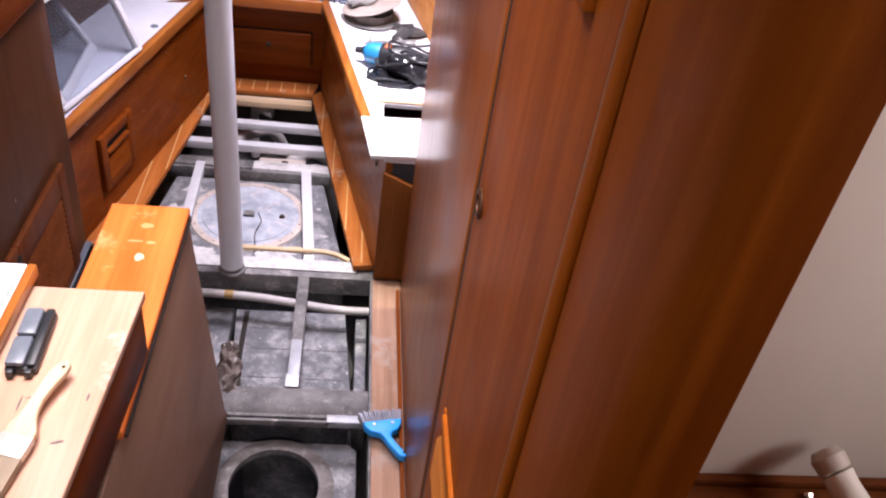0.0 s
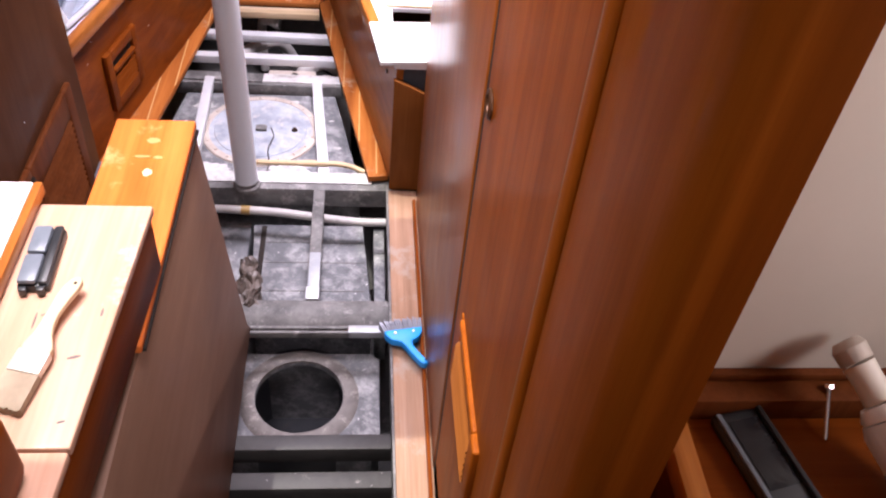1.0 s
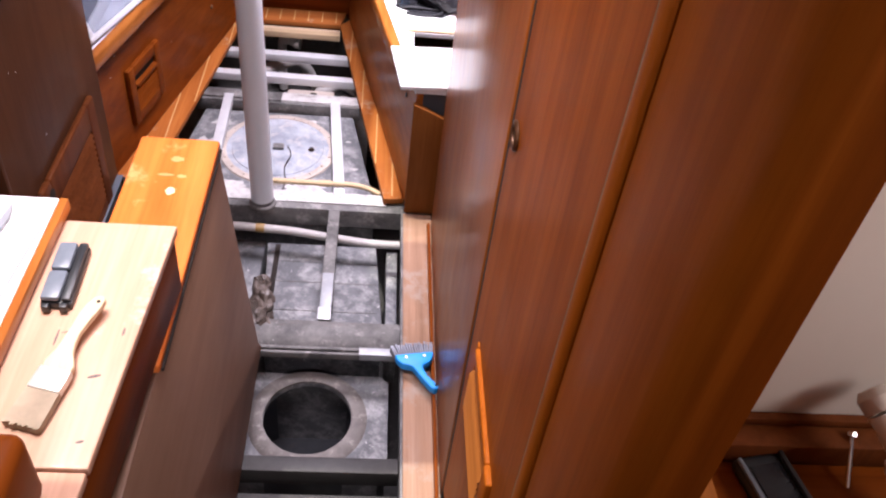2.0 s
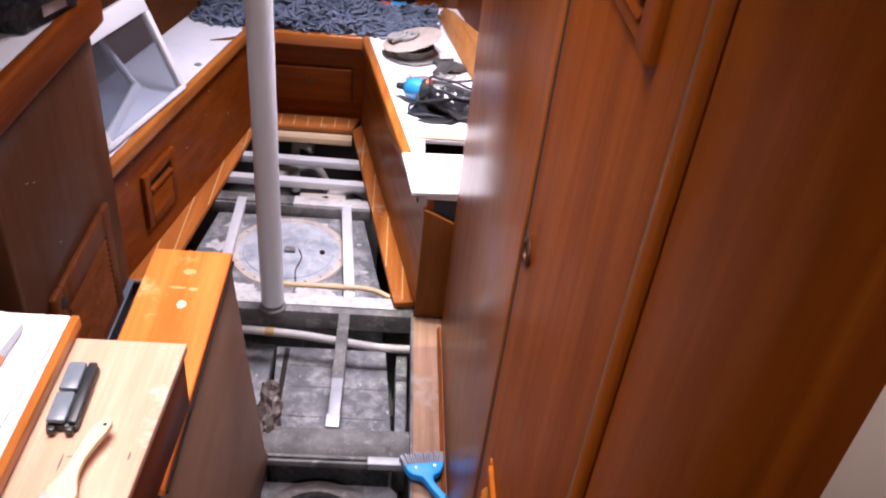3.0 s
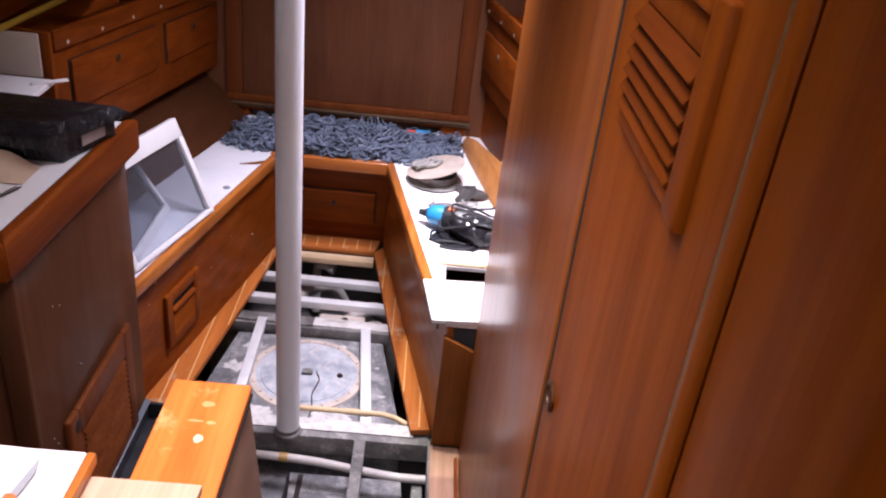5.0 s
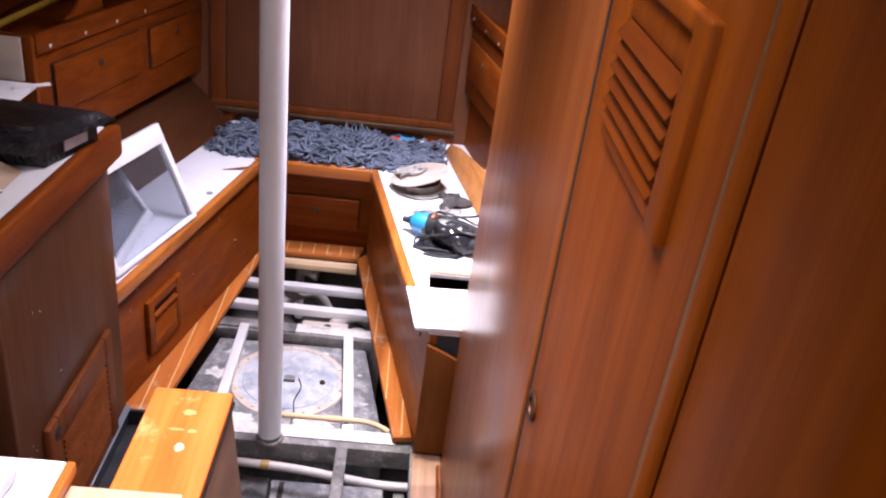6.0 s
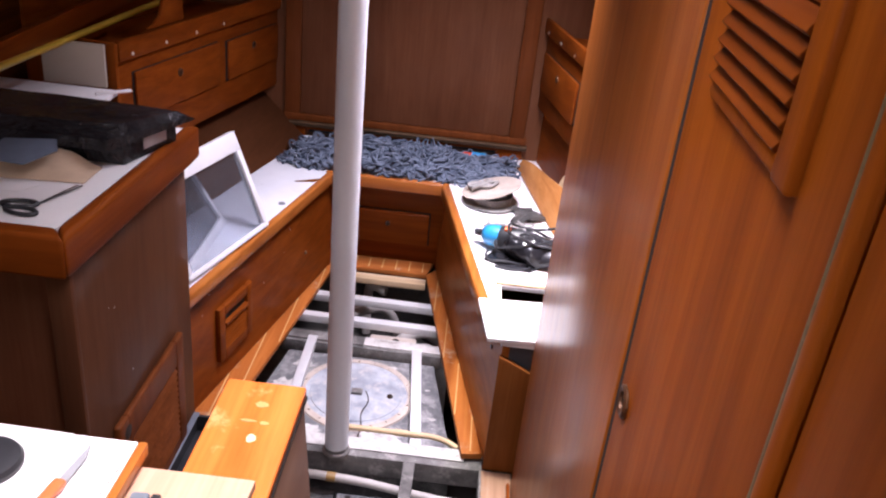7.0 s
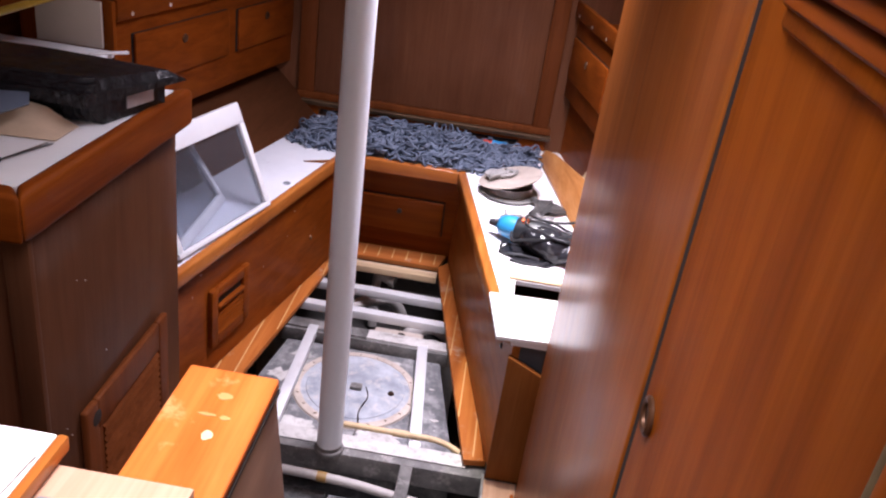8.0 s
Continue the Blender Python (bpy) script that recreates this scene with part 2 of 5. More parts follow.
plain("orange_plastic", (0.80, 0.17, 0.05), 0.4)
plain("steel", (0.62, 0.62, 0.63), 0.25, 0.95)
plain("brass_old", (0.10, 0.045, 0.02), 0.4, 0.5, 0.3)
plain("knob_dark", (0.03, 0.018, 0.012), 0.3, 0.4)
grimy("hinge_metal", (0.10, 0.075, 0.035), (0.20, 0.16, 0.08), (0.34, 0.28, 0.16), 30.0, 0.5, 0.25, 0.45, 0.5)
plain("dark_gap", (0.012, 0.007, 0.004), 0.9)
plain("grey_lining", (0.05, 0.055, 0.065), 0.6)
plain("yellow_batten", (0.46, 0.31, 0.035), 0.4, coat=0.3)
plain("sandpaper_tan", (0.50, 0.375, 0.26), 0.85)
plain("sandpaper_grey", (0.11, 0.138, 0.19), 0.9)
plain("paper_white", (0.78, 0.77, 0.76), 0.7, vary=0.04)
plain("scuff_dark", (0.12, 0.09, 0.085), 0.7)
plain("cap_glint", (0.75, 0.47, 0.29), 0.5)
plain("bulkhead_strip", (0.10, 0.06, 0.032), 0.5, 0.2, 0.35)
plain("worn_varnish", (0.64, 0.26, 0.09), 0.45)
plain("red_plastic", (0.5, 0.05, 0.03), 0.4)
grimy("rag", (0.06, 0.047, 0.038), (0.15, 0.12, 0.10), (0.10, 0.07, 0.05), 25.0, 0.4, 0, 0.4, 0.3)
plain("tape_brown", (0.28, 0.17, 0.05), 0.4)
plain("headliner", (0.72, 0.70, 0.66), 0.6)
gm, gnt, gb = base_mat("smoked_glass")
gb.inputs["Base Color"].default_value = (0.37, 0.39, 0.43, 1)
gb.inputs["Roughness"].default_value, gb.inputs["Transmission Weight"].default_value = 0.06, 0.95
gb.inputs["IOR"].default_value = 1.2
MATS["smoked_glass"] = gm

# ---- building helpers ----


def mat_of(o, u, n, w=(0, 0, 1)):
    """A local frame: first axis u, second axis n (outwards), third axis w."""
    u, n, w = Vector(u).normalized(), Vector(n).normalized(), Vector(w).normalized()
    return Matrix(((u.x, n.x, w.x, o[0]), (u.y, n.y, w.y, o[1]), (u.z, n.z, w.z, o[2]), (0, 0, 0, 1)))


ID = Matrix.Identity(4)


def hexa(bm, pts):
    v = [bm.verts.new(p) for p in pts]
    for f in ((0, 1, 2, 3), (7, 6, 5, 4), (0, 4, 5, 1), (1, 5, 6, 2), (2, 6, 7, 3), (3, 7, 4, 0)):
        bm.faces.new([v[i] for i in f])
    return v


def box(bm, a, b, m=ID):
    (x0, y0, z0), (x1, y1, z1) = a, b
    return hexa(bm, [m @ Vector(p) for p in ((x0, y0, z0), (x1, y0, z0), (x1, y1, z0), (x0, y1, z0), (x0, y0, z1), (x1, y0, z1), (x1, y1, z1), (x0, y1, z1))])


def prism(bm, poly, z0, z1, m=ID):
    lo = [bm.verts.new(m @ Vector((x, y, z0))) for x, y in poly]
    hi = [bm.verts.new(m @ Vector((x, y, z1))) for x, y in poly]
    bm.faces.new(lo[::-1]), bm.faces.new(hi)
    for i in range(len(poly)):
        j = (i + 1) % len(poly)
        bm.faces.new((lo[i], lo[j], hi[j], hi[i]))


def lathe(bm, profile, m=ID, n=32, close=False):
    """Turns (radius, height) pairs about the local z axis."""
    rings = []
    for r, z in profile:
        if r < 1e-6:
            rings.append([bm.verts.new(m @ Vector((0, 0, z)))])
        else:
            rings.append([bm.verts.new(m @ Vector((r * math.cos(2 * math.pi * i / n), r * math.sin(2 * math.pi * i / n), z))) for i in range(n)])
    for a, b in zip(rings, rings[1:] + ([rings[0]] if close else [])):
        for i in range(n):
            j = (i + 1) % n
            q = [a[i % len(a)], a[j % len(a)], b[j % len(b)], b[i % len(b)]]
            q = [v for k, v in enumerate(q) if v not in q[:k]]
            if len(q) > 2:
                bm.faces.new(q)


def spline(pts, steps=8):
    p = [Vector(q) for q in pts]
    p = [2 * p[0] - p[1]] + p + [2 * p[-1] - p[-2]]
    out = []
    for i in range(1, len(p) - 2):
        for k in range(steps):
            t = k / steps
            a, b, c, d = p[i - 1], p[i], p[i + 1], p[i + 2]
            out.append(0.5 * (2 * b + (c - a) * t + (2 * a - 5 * b + 4 * c - d) * t * t + (3 * b - a - 3 * c + d) * t ** 3))
    return out + [p[-2]]


def tube(bm, pts, r, n=10, ripple=0.0):
    """A round tube along points, with closed ends."""
    pts = [Vector(q) for q in pts]
    rings, side = [], None
    for i, q in enumerate(pts):
        d = (pts[min(i + 1, len(pts) - 1)] - pts[max(i - 1, 0)]).normalized()
        side = (side or d.orthogonal()) - (side or d.orthogonal()).dot(d) * d
        side.normalize()
        up = d.cross(side)
        rr = r * (1 + ripple * (i % 2))
        rings.append([bm.verts.new(q + rr * (math.cos(2 * math.pi * k / n) * side + math.sin(2 * math.pi * k / n) * up)) for k in range(n)])
    for a, b in zip(rings, rings[1:]):
        for k in range(n):
            bm.faces.new((a[k], a[(k + 1) % n], b[(k + 1) % n], b[k]))
    bm.faces.new(rings[0][::-1]), bm.faces.new(rings[-1])


def finish(bm, name, material, bevel=0.0, segments=2, smooth=True):
    if bevel:
        bmesh.ops.recalc_face_normals(bm, faces=bm.faces)
        edges = [e for e in bm.edges if len(e.link_faces) == 2 and e.calc_face_angle() > 0.5]
        bmesh.ops.bevel(bm, geom=edges, offset=bevel, segments=segments, profile=0.5, affect="EDGES", clamp_overlap=True)
    bmesh.ops.recalc_face_normals(bm, faces=bm.faces)
    me = bpy.data.meshes.new(name)
    bm.to_mesh(me)
    bm.free()
    me.materials.append(MATS[material])
    if smooth:
        me.polygons.foreach_set("use_smooth", [True] * len(me.polygons))
        me.set_sharp_from_angle(angle=radians(35))
    return me


def thing(name, at, label, category, group="", kind=""):
    """An Empty at the thing's base, which parents its parts."""
    ob = new(name)
    ob.location = at
    ob.empty_display_size = 0.05
    return tagged(ob, label, category, group, kind)


def under(ob, parent):
    ob.parent = parent
    bpy.context.view_layer.update()
    ob.matrix_parent_inverse = parent.matrix_world.inverted()
    return ob


def part(name, bm, material, parent, label="", bevel=0.0, segments=2):
    ob = new(name, finish(bm, name, material, bevel, segments))
    under(ob, parent)
    return tagged(ob, label)


def solo(name, bm, material, label, category, kind="", bevel=0.0, group="", segments=2):
    ob = new(name, finish(bm, name, material, bevel, segments))
    return tagged(ob, label, category, group, kind)


def boxed(a, b, m=ID):
    bm = bmesh.new()
    box(bm, a, b, m)
    return bm


def poly(pts, z0, z1, m=ID):
    bm = bmesh.new()
    prism(bm, pts, z0, z1, m)
    return bm


def turned(profile, m=ID, n=32, close=False):
    bm = bmesh.new()
    lathe(bm, profile, m, n, close)
    return bm


def piped(pts, r, n=10, ripple=0.0):
    bm = bmesh.new()
    tube(bm, pts, r, n, ripple)
    return bm


def facing(p, d):
    """A frame at p whose z axis points along d."""
    return Matrix.Translation(p) @ Vector(d).to_track_quat("Z", "Y").to_matrix().to_4x4()

# ---- setting ----
BK = 3.45          # forward bulkhead
TOP = 0.42         # settee tops


def structure(name, bm, material, label, category, bevel=0.0):
    return solo(name, bm, material, label, category, "structure", bevel)


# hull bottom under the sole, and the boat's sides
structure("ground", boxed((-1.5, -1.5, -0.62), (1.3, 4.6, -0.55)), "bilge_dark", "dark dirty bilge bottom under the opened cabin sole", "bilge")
structure("wall_port", boxed((-1.42, -1.3, -0.55), (-1.36, 4.0, 2.0)), "mahogany_y", "varnished mahogany hull lining on the side", "wall")
side = bmesh.new()
for a, b in (((-1.3, -0.55), (0.06, 2.0)), ((0.50, -0.55), (4.0, 2.0)), ((0.06, -0.55), (0.50, 1.36)), ((0.06, 1.56), (0.50, 2.0))):
    box(side, (1.12, a[0], a[1]), (1.18, b[0], b[1]))
structure("wall_starboard", side, "mahogany_y", "varnished mahogany hull lining on the side", "wall")
bm = bmesh.new()
for a, b in (((-1.36, -0.55), (-0.06, 1.955)), ((0.26, -0.55), (1.12, 1.955)), ((-0.06, -0.55), (0.26, 1.28)), ((-0.06, 1.92), (0.26, 1.955))):
    box(bm, (a[0], -1.3, a[1]), (b[0], -1.24, b[1]))
structure("wall_aft", bm, "mahogany_x", "varnished mahogany bulkhead behind the ladder with an open companionway", "wall")
# unseen screen, added only to keep the aft lamp off the chart corner
structure("wall_quarter", boxed((0.205, -0.24, -0.55), (1.12, -0.20, 1.955)), "mahogany_x", "added unseen screen that keeps aft light off the chart corner", "wall")
bm = bmesh.new()
hx0, hx1, hy0, hy1 = -0.09, 0.43, 2.04, 2.72
cx0, cx1, cy0, cy1 = -0.40, 0.19, 0.60, 1.30
for a, b in (((-1.42, -1.3), (1.18, cy0)), ((-1.42, cy1), (1.18, hy0)), ((-1.42, hy1), (1.18, 4.0)),
             ((-1.42, cy0), (cx0, cy1)), ((cx1, cy0), (1.18, cy1)), ((-1.42, hy0), (hx0, hy1)), ((hx1, hy0), (1.18, hy1))):
    box(bm, (*a, 1.96), (*b, 2.02))
structure("ceiling", bm, "headliner", "pale cabin headliner with two openings", "ceiling")

# forward bulkhead: veneer panel, frame, moulding and the recess below
bm = bmesh.new()
box(bm, (-1.36, BK, 0.50), (1.12, BK + 0.05, 2.0))
box(bm, (-1.36, BK, -0.55), (1.12, BK + 0.05, TOP))
box(bm, (-1.36, BK, TOP), (-0.60, BK + 0.05, 0.50))
box(bm, (0.19, BK, TOP), (1.12, BK + 0.05, 0.50))
fwd = structure("wall_forward", bm, "bulkhead_veneer", "dark veneered forward bulkhead with mouldings", "wall")
bm = boxed((-0.75, BK + 0.3, 0.40), (0.35, BK + 0.34, 0.6))
box(bm, (-0.75, BK + 0.05, 0.38), (0.35, BK + 0.34, 0.40))
part("recess_lining", bm, "dark_gap", fwd, "dark recess")
part("panel", boxed((-0.625, BK - 0.012, 0.519), (0.235, BK + 0.001, 1.95)), "bulkhead_veneer", fwd, bevel=0.002)
part("frame_stile", boxed((-0.69, BK - 0.02, 0.489), (-0.627, BK + 0.001, 1.95)), "frame_dark", fwd, bevel=0.004)
part("frame_stile", boxed((0.237, BK - 0.02, 0.489), (0.30, BK + 0.001, 1.95)), "frame_dark", fwd, bevel=0.004)
part("bottom_rail", boxed((-0.69, BK - 0.022, 0.488), (0.31, BK + 0.001, 0.517)), "frame_dark", fwd, bevel=0.003)
bm = boxed((-0.70, BK - 0.034, 0.476), (0.315, BK - 0.001, 0.486))
box(bm, (-0.70, BK - 0.028, 0.466), (0.315, BK - 0.001, 0.474))
part("moulding", bm, "bulkhead_strip", fwd, "tarnished metal-edged moulding strip", bevel=0.002)
part("lower_rail", boxed((-0.69, BK - 0.012, TOP + 0.001), (-0.605, BK + 0.001, 0.464)), "mahogany_x", fwd, bevel=0.003)
part("lower_rail", boxed((0.195, BK - 0.012, TOP + 0.001), (0.30, BK + 0.001, 0.464)), "mahogany_x", fwd, bevel=0.003)
part("recess_head", boxed((-0.604, BK - 0.010, 0.449), (0.194, BK + 0.001, 0.4645)), "mahogany_x", fwd, bevel=0.003)

# wardrobe side of the passage
WX = 0.305
wd = thing("wardrobe", (WX, 1.2, 0), "tall glossy mahogany wardrobe with a louvred door", "wardrobe")
part("side_panel", boxed((WX - 0.003, 1.060, 0.0), (WX + 0.045, 1.96, 1.955)), "mahogany_gloss", wd, bevel=0.003, segments=3)
part("shadow_gap", boxed((WX + 0.0005, 1.0445, 0.0), (WX + 0.03, 1.0598, 1.955)), "dark_gap", wd)
part("shadow_gap", boxed((WX + 0.0035, 0.5878, 0.0), (WX + 0.03, 0.5907, 1.955)), "frame_dark", wd)
part("end_panel", boxed((WX + 0.046, 1.925, 0.0), (1.1, 1.96, 1.955)), "mahogany_z", wd)
part("backing", boxed((WX + 0.05, 0.62, 0.0), (WX + 0.056, 1.92, 1.955)), "dark_gap", wd)
lv = ((0.700, 0.972, 1.416, 1.594), (0.715, 0.985, 0.435, 0.612))
bm = bmesh.new()
d0, d1 = 0.6250, 1.044
zs = [0.05, lv[1][2] + 0.012, lv[1][3] - 0.012, lv[0][2] + 0.012, lv[0][3] - 0.012, 1.94]
for k in range(5):
    if k in (1, 3):
        y0, y1 = lv[0 if k == 3 else 1][:2]
        box(bm, (WX, d0, zs[k]), (WX + 0.028, y0 + 0.03, zs[k + 1]))
        box(bm, (WX, y1 - 0.012, zs[k]), (WX + 0.028, d1, zs[k + 1]))
    else:
        box(bm, (WX, d0, zs[k]), (WX + 0.028, d1, zs[k + 1]))
bmesh.ops.remove_doubles(bm, verts=bm.verts, dist=0.0005)
door = part("door", bm, "mahogany_door", wd, "glossy mahogany door")
for y0, y1, z0, z1 in lv:
    f = bmesh.new()
    near, far, low = 0.036, 0.016, 0.020
    for a, b, pr in (((y0, z0), (y0 + near, z1), 0.010), ((y1 - far, z0), (y1, z1), 0.003), ((y0 + near, z0), (y1 - far, z0 + low), 0.006), ((y0 + near, z1 - low), (y1 - far, z1), 0.008)):
        box(f, (WX - pr, a[0], a[1]), (WX + 0.006, b[0], b[1]))
    part("louvre_frame", f, "mahogany_door", door, "moulded louvre frame", bevel=0.004, segments=3)
    part("blank_board", boxed((WX - 0.001, y0 + near, z1 - low - 0.034), (WX + 0.008, y1 - far, z1 - low + 0.004)), "mahogany_door", door, bevel=0.002)
    part("slat_backing", boxed((WX + 0.020, y0 + near - 0.006, z0 + low - 0.006), (WX + 0.026, y1 - far + 0.006, z1 - low + 0.006)), "dark_gap", door)
    pitch = (z1 - z0 - 2 * low - 0.034) / 6
    for k in range(6):
        zc = z0 + low + 0.010 + k * pitch
        m = mat_of((WX + 0.0015, 0, zc), (0, 1, 0), (-0.80, 0, 0.60), (0.60, 0, 0.80))
        # lower slats: sunlight is put into the colour by the brighter trim wood
        part("slat", boxed((y0 + near + 0.010, -0.0035, -0.0155), (y1 - far + 0.004, 0.0035, 0.0155), m), "mahogany_y" if z0 > 1 else "trim_y", door, bevel=0.002)
m = facing((WX - 0.001, 1.008, 1.008), (-1, 0, 0))
bm = turned([(0.012, 0), (0.0215, 0), (0.0215, 0.003), (0.018, 0.0055), (0.0135, 0.004), (0.012, 0.0)], m, 28, True)
latch = part("latch_ring", bm, "brass_old", door, "tarnished brass finger ring")
part("latch_hole", turned([(0, 0.0012), (0.0125, 0.0012)], m, 24), "knob_dark", latch)
part("hinge", boxed((WX - 0.0016, 0.6155, 0.05), (WX + 0.01, 0.6242, 1.94)), "hinge_metal", wd, "tarnished continuous hinge", bevel=0.002)
bm = bmesh.new()
prism(bm, [(WX + 0.02, 0.591)] + [(WX - 0.005 * math.sin(math.pi * k / 8) - 0.001, 0.591 + 0.0120 * (1 - math.cos(math.pi * k / 8))) for k in range(9)] + [(WX + 0.02, 0.6150)], 0.0, 1.955)
part("moulding", bm, "mahogany_door", wd, "rounded varnished edge moulding")
bm = bmesh.new()
R = 0.026
arc = [(WX + R - R * math.sin(a), 0.405 + R - R * math.cos(a)) for a in [math.pi / 2 * k / 7 for k in range(8)]]
prism(bm, arc + [(WX, 0.583), (WX + 0.002, 0.5875), (WX + 0.062, 0.5875), (WX + 0.062, 0.405)], 0.0, 1.955)
part("corner_post", bm, "mahogany_door", wd, "rounded solid mahogany corner post")
part("base_moulding", boxed((WX - 0.016, 0.4, 0.001), (WX - 0.0065, 1.95, 0.020)), "mahogany_y", wd, "scuffed wooden foot moulding", bevel=0.006)

# chart table corner beyond the wardrobe
structure("wall_chart", boxed((WX + 0.063, 0.60, 0.0), (1.12, 0.618, 1.955)), "cream_paint", "cream painted panel above the chart table", "wall")
ct = thing("chart_table", (0.7, 0.4, 0), "dark mahogany chart table with a back rail", "table")
part("body", boxed((0.46, -0.25, 0.0), (1.1, 0.562, 0.899)), "mahogany_y", ct)
part("tabletop", boxed((0.475, -0.26, 0.905), (1.1, 0.562, 0.923)), "mahogany_x", ct, bevel=0.002)
part("edge_moulding", boxed((0.447, -0.26, 0.900), (0.474, 0.562, 0.934)), "trim_y", ct, bevel=0.006)
part("back_rail", boxed((0.43, 0.563, 0.915), (1.1, 0.598, 0.952)), "frame_dark", ct, bevel=0.004)
part("upper_rail", boxed((0.43, 0.588, 0.9525), (1.1, 0.599, 0.964)), "frame_dark", ct, bevel=0.003)

# ---- settees ----
FR = mat_of((0.22, 2.083, 0), (-0.193, 0.981, 0), (-0.981, -0.193, 0))
FL = mat_of((-0.65, 2.10, 0), (0.211, 0.977, 0), (0.977, -0.211, 0))


def fr(u, n=0.0):
    p = FR @ Vector((u, n, 0))
    return (p.x, p.y)


def fl(u, n=0.0):
    p = FL @ Vector((u, n, 0))
    return (p.x, p.y)


ss = thing("settee_starboard", (0.5, 2.7, 0), "mahogany settee base with a bare white top", "settee")
part("front_panel", boxed((-0.045, -0.02, 0.0), (1.14, 0.0, TOP - 0.012), FR), "settee_front_lit", ss, "sheened mahogany front, coloured brighter for light off the floor")
part("end_panel", poly([(0.222, 0.0), (WX + 0.02, 0.0), (WX + 0.02, TOP - 0.085), (0.262, TOP - 0.052), (0.222, TOP - 0.034)], -2.03, -2.012, mat_of((0, 0, 0), (1, 0, 0), (0, 0, 1), (0, -1, 0))), "raw_end", ss, "bare wooden end panel with a rough sloping top", bevel=0.002)
part("end_lining", boxed((0.23, 2.05, 0.0), (WX + 0.02, 2.056, TOP - 0.013)), "grey_lining", ss, "dull grey lining")
# white top with a locker hole
bm = bmesh.new()
hole = (0.222, 0.62, 2.238, 2.345)
prism(bm, [fr(0.19, 0.005), (0.222, 2.238), (1.1, 2.238), (1.1, 2.035), (0.225, 2.035)], TOP - 0.012, TOP)
prism(bm, [fr(0.19, 0.005), fr(0.285, 0.005), (0.222, 2.345), (0.222, 2.238)], TOP - 0.012, TOP)
prism(bm, [(0.62, 2.238), (0.62, 2.345), (1.1, 2.345), (1.1, 2.238)], TOP - 0.012, TOP)
prism(bm, [fr(0.285, 0.005), fr(1.005, 0.005), (fr(1.005, 0)[0], BK), (1.1, BK), (1.1, 2.345), (0.222, 2.345)], TOP - 0.012, TOP)
bmesh.ops.remove_doubles(bm, verts=bm.verts, dist=0.001)
part("seat_top", bm, "white_laminate", ss, "dusty white laminated top")
part("locker_lining", boxed((0.222, 2.23, 0.05), (0.62, 2.36, 0.06)), "dark_gap", ss)
part("locker_batten", boxed((0.205, 2.347, TOP + 0.001), (0.62, 2.363, TOP + 0.007)), "pale_wood", ss, "pale wooden ledge at the locker hole", bevel=0.002)
part("edge_trim", boxed((0.155, -0.002, TOP - 0.05), (1.02, 0.030, TOP + 0.003), FR), "trim_y", ss, "rounded varnished edge trim", bevel=0.008, segments=3)
m = facing(FR @ Vector((0.065, 0.0, 0.33)), FR.to_3x3() @ Vector((0, 1, 0)))
part("catch", turned([(0, 0.004), (0.006, 0.004), (0.008, 0.0)], m, 14), "knob_dark", ss)

sp = thing("settee_port", (-0.9, 2.7, 0), "mahogany settee base with a bare white top", "settee")
part("front_panel", boxed((-0.06, -0.02, 0.0), (1.17, 0.0, TOP - 0.012), FL), "mahogany_y", sp)
part("seat_top", poly([fl(-0.05, 0.004), fl(1.0, 0.004), (fl(1.0)[0], BK), (-1.35, BK), (-1.35, 2.06), (-0.66, 2.06)], TOP - 0.012, TOP), "white_dusty", sp, "dusty white laminated top")
part("edge_trim", boxed((-0.05, -0.002, TOP - 0.045), (0.995, 0.024, TOP + 0.003), FL), "trim_y", sp, "rounded varnished edge trim", bevel=0.008, segments=3)
v0, v1, z0, z1 = 0.155, 0.362, 0.085, 0.275
bm = bmesh.new()
for a, b in (((v0, z0), (v0 + 0.034, z1)), ((v1 - 0.034, z0), (v1, z1)), ((v0 + 0.034, z0), (v1 - 0.034, z0 + 0.034)), ((v0 + 0.034, z1 - 0.034), (v1 - 0.034, z1))):
    box(bm, (a[0], -0.002, a[1]), (b[0], 0.016, b[1]), FL)
vent = part("vent_frame", bm, "mahogany_y", sp, "moulded ventilation frame", bevel=0.005)
part("vent_backing", boxed((v0 + 0.03, 0.001, z0 + 0.03), (v1 - 0.03, 0.003, z1 - 0.03), FL), "dark_gap", vent)
part("pull_lip", boxed((v0 + 0.034, 0.004, z1 - 0.072), (v1 - 0.034, 0.020, z1 - 0.060), FL), "mahogany_y", vent, bevel=0.003)
for k in range(5):
    zc = z0 + 0.040 + k * 0.015
    bm = bmesh.new()
    o = FL @ Vector((0, 0.008, zc))
    box(bm, (v0 + 0.034, -0.003, -0.009), (v1 - 0.034, 0.003, 0.009), mat_of(o, (0.211, 0.977, 0), FL.to_3x3() @ Vector((0, 0.75, 0.66)), FL.to_3x3() @ Vector((0, -0.66, 0.75))))
    part("slat", bm, "mahogany_y", vent, bevel=0.002)
m = facing(FL @ Vector((0.806, 0.0, 0.165)), FL.to_3x3() @ Vector((0, 1, 0)))
part("catch", turned([(0, 0.005), (0.006, 0.005), (0.008, 0.0)], m, 14), "brass_old", sp)
part("plug", turned([(0, 0.004), (0.010, 0.003), (0.013, 0.0)], facing((-0.536, 2.744, TOP), (0, 0, 1)), 20), "grey_plastic", sp, "grey round plug")

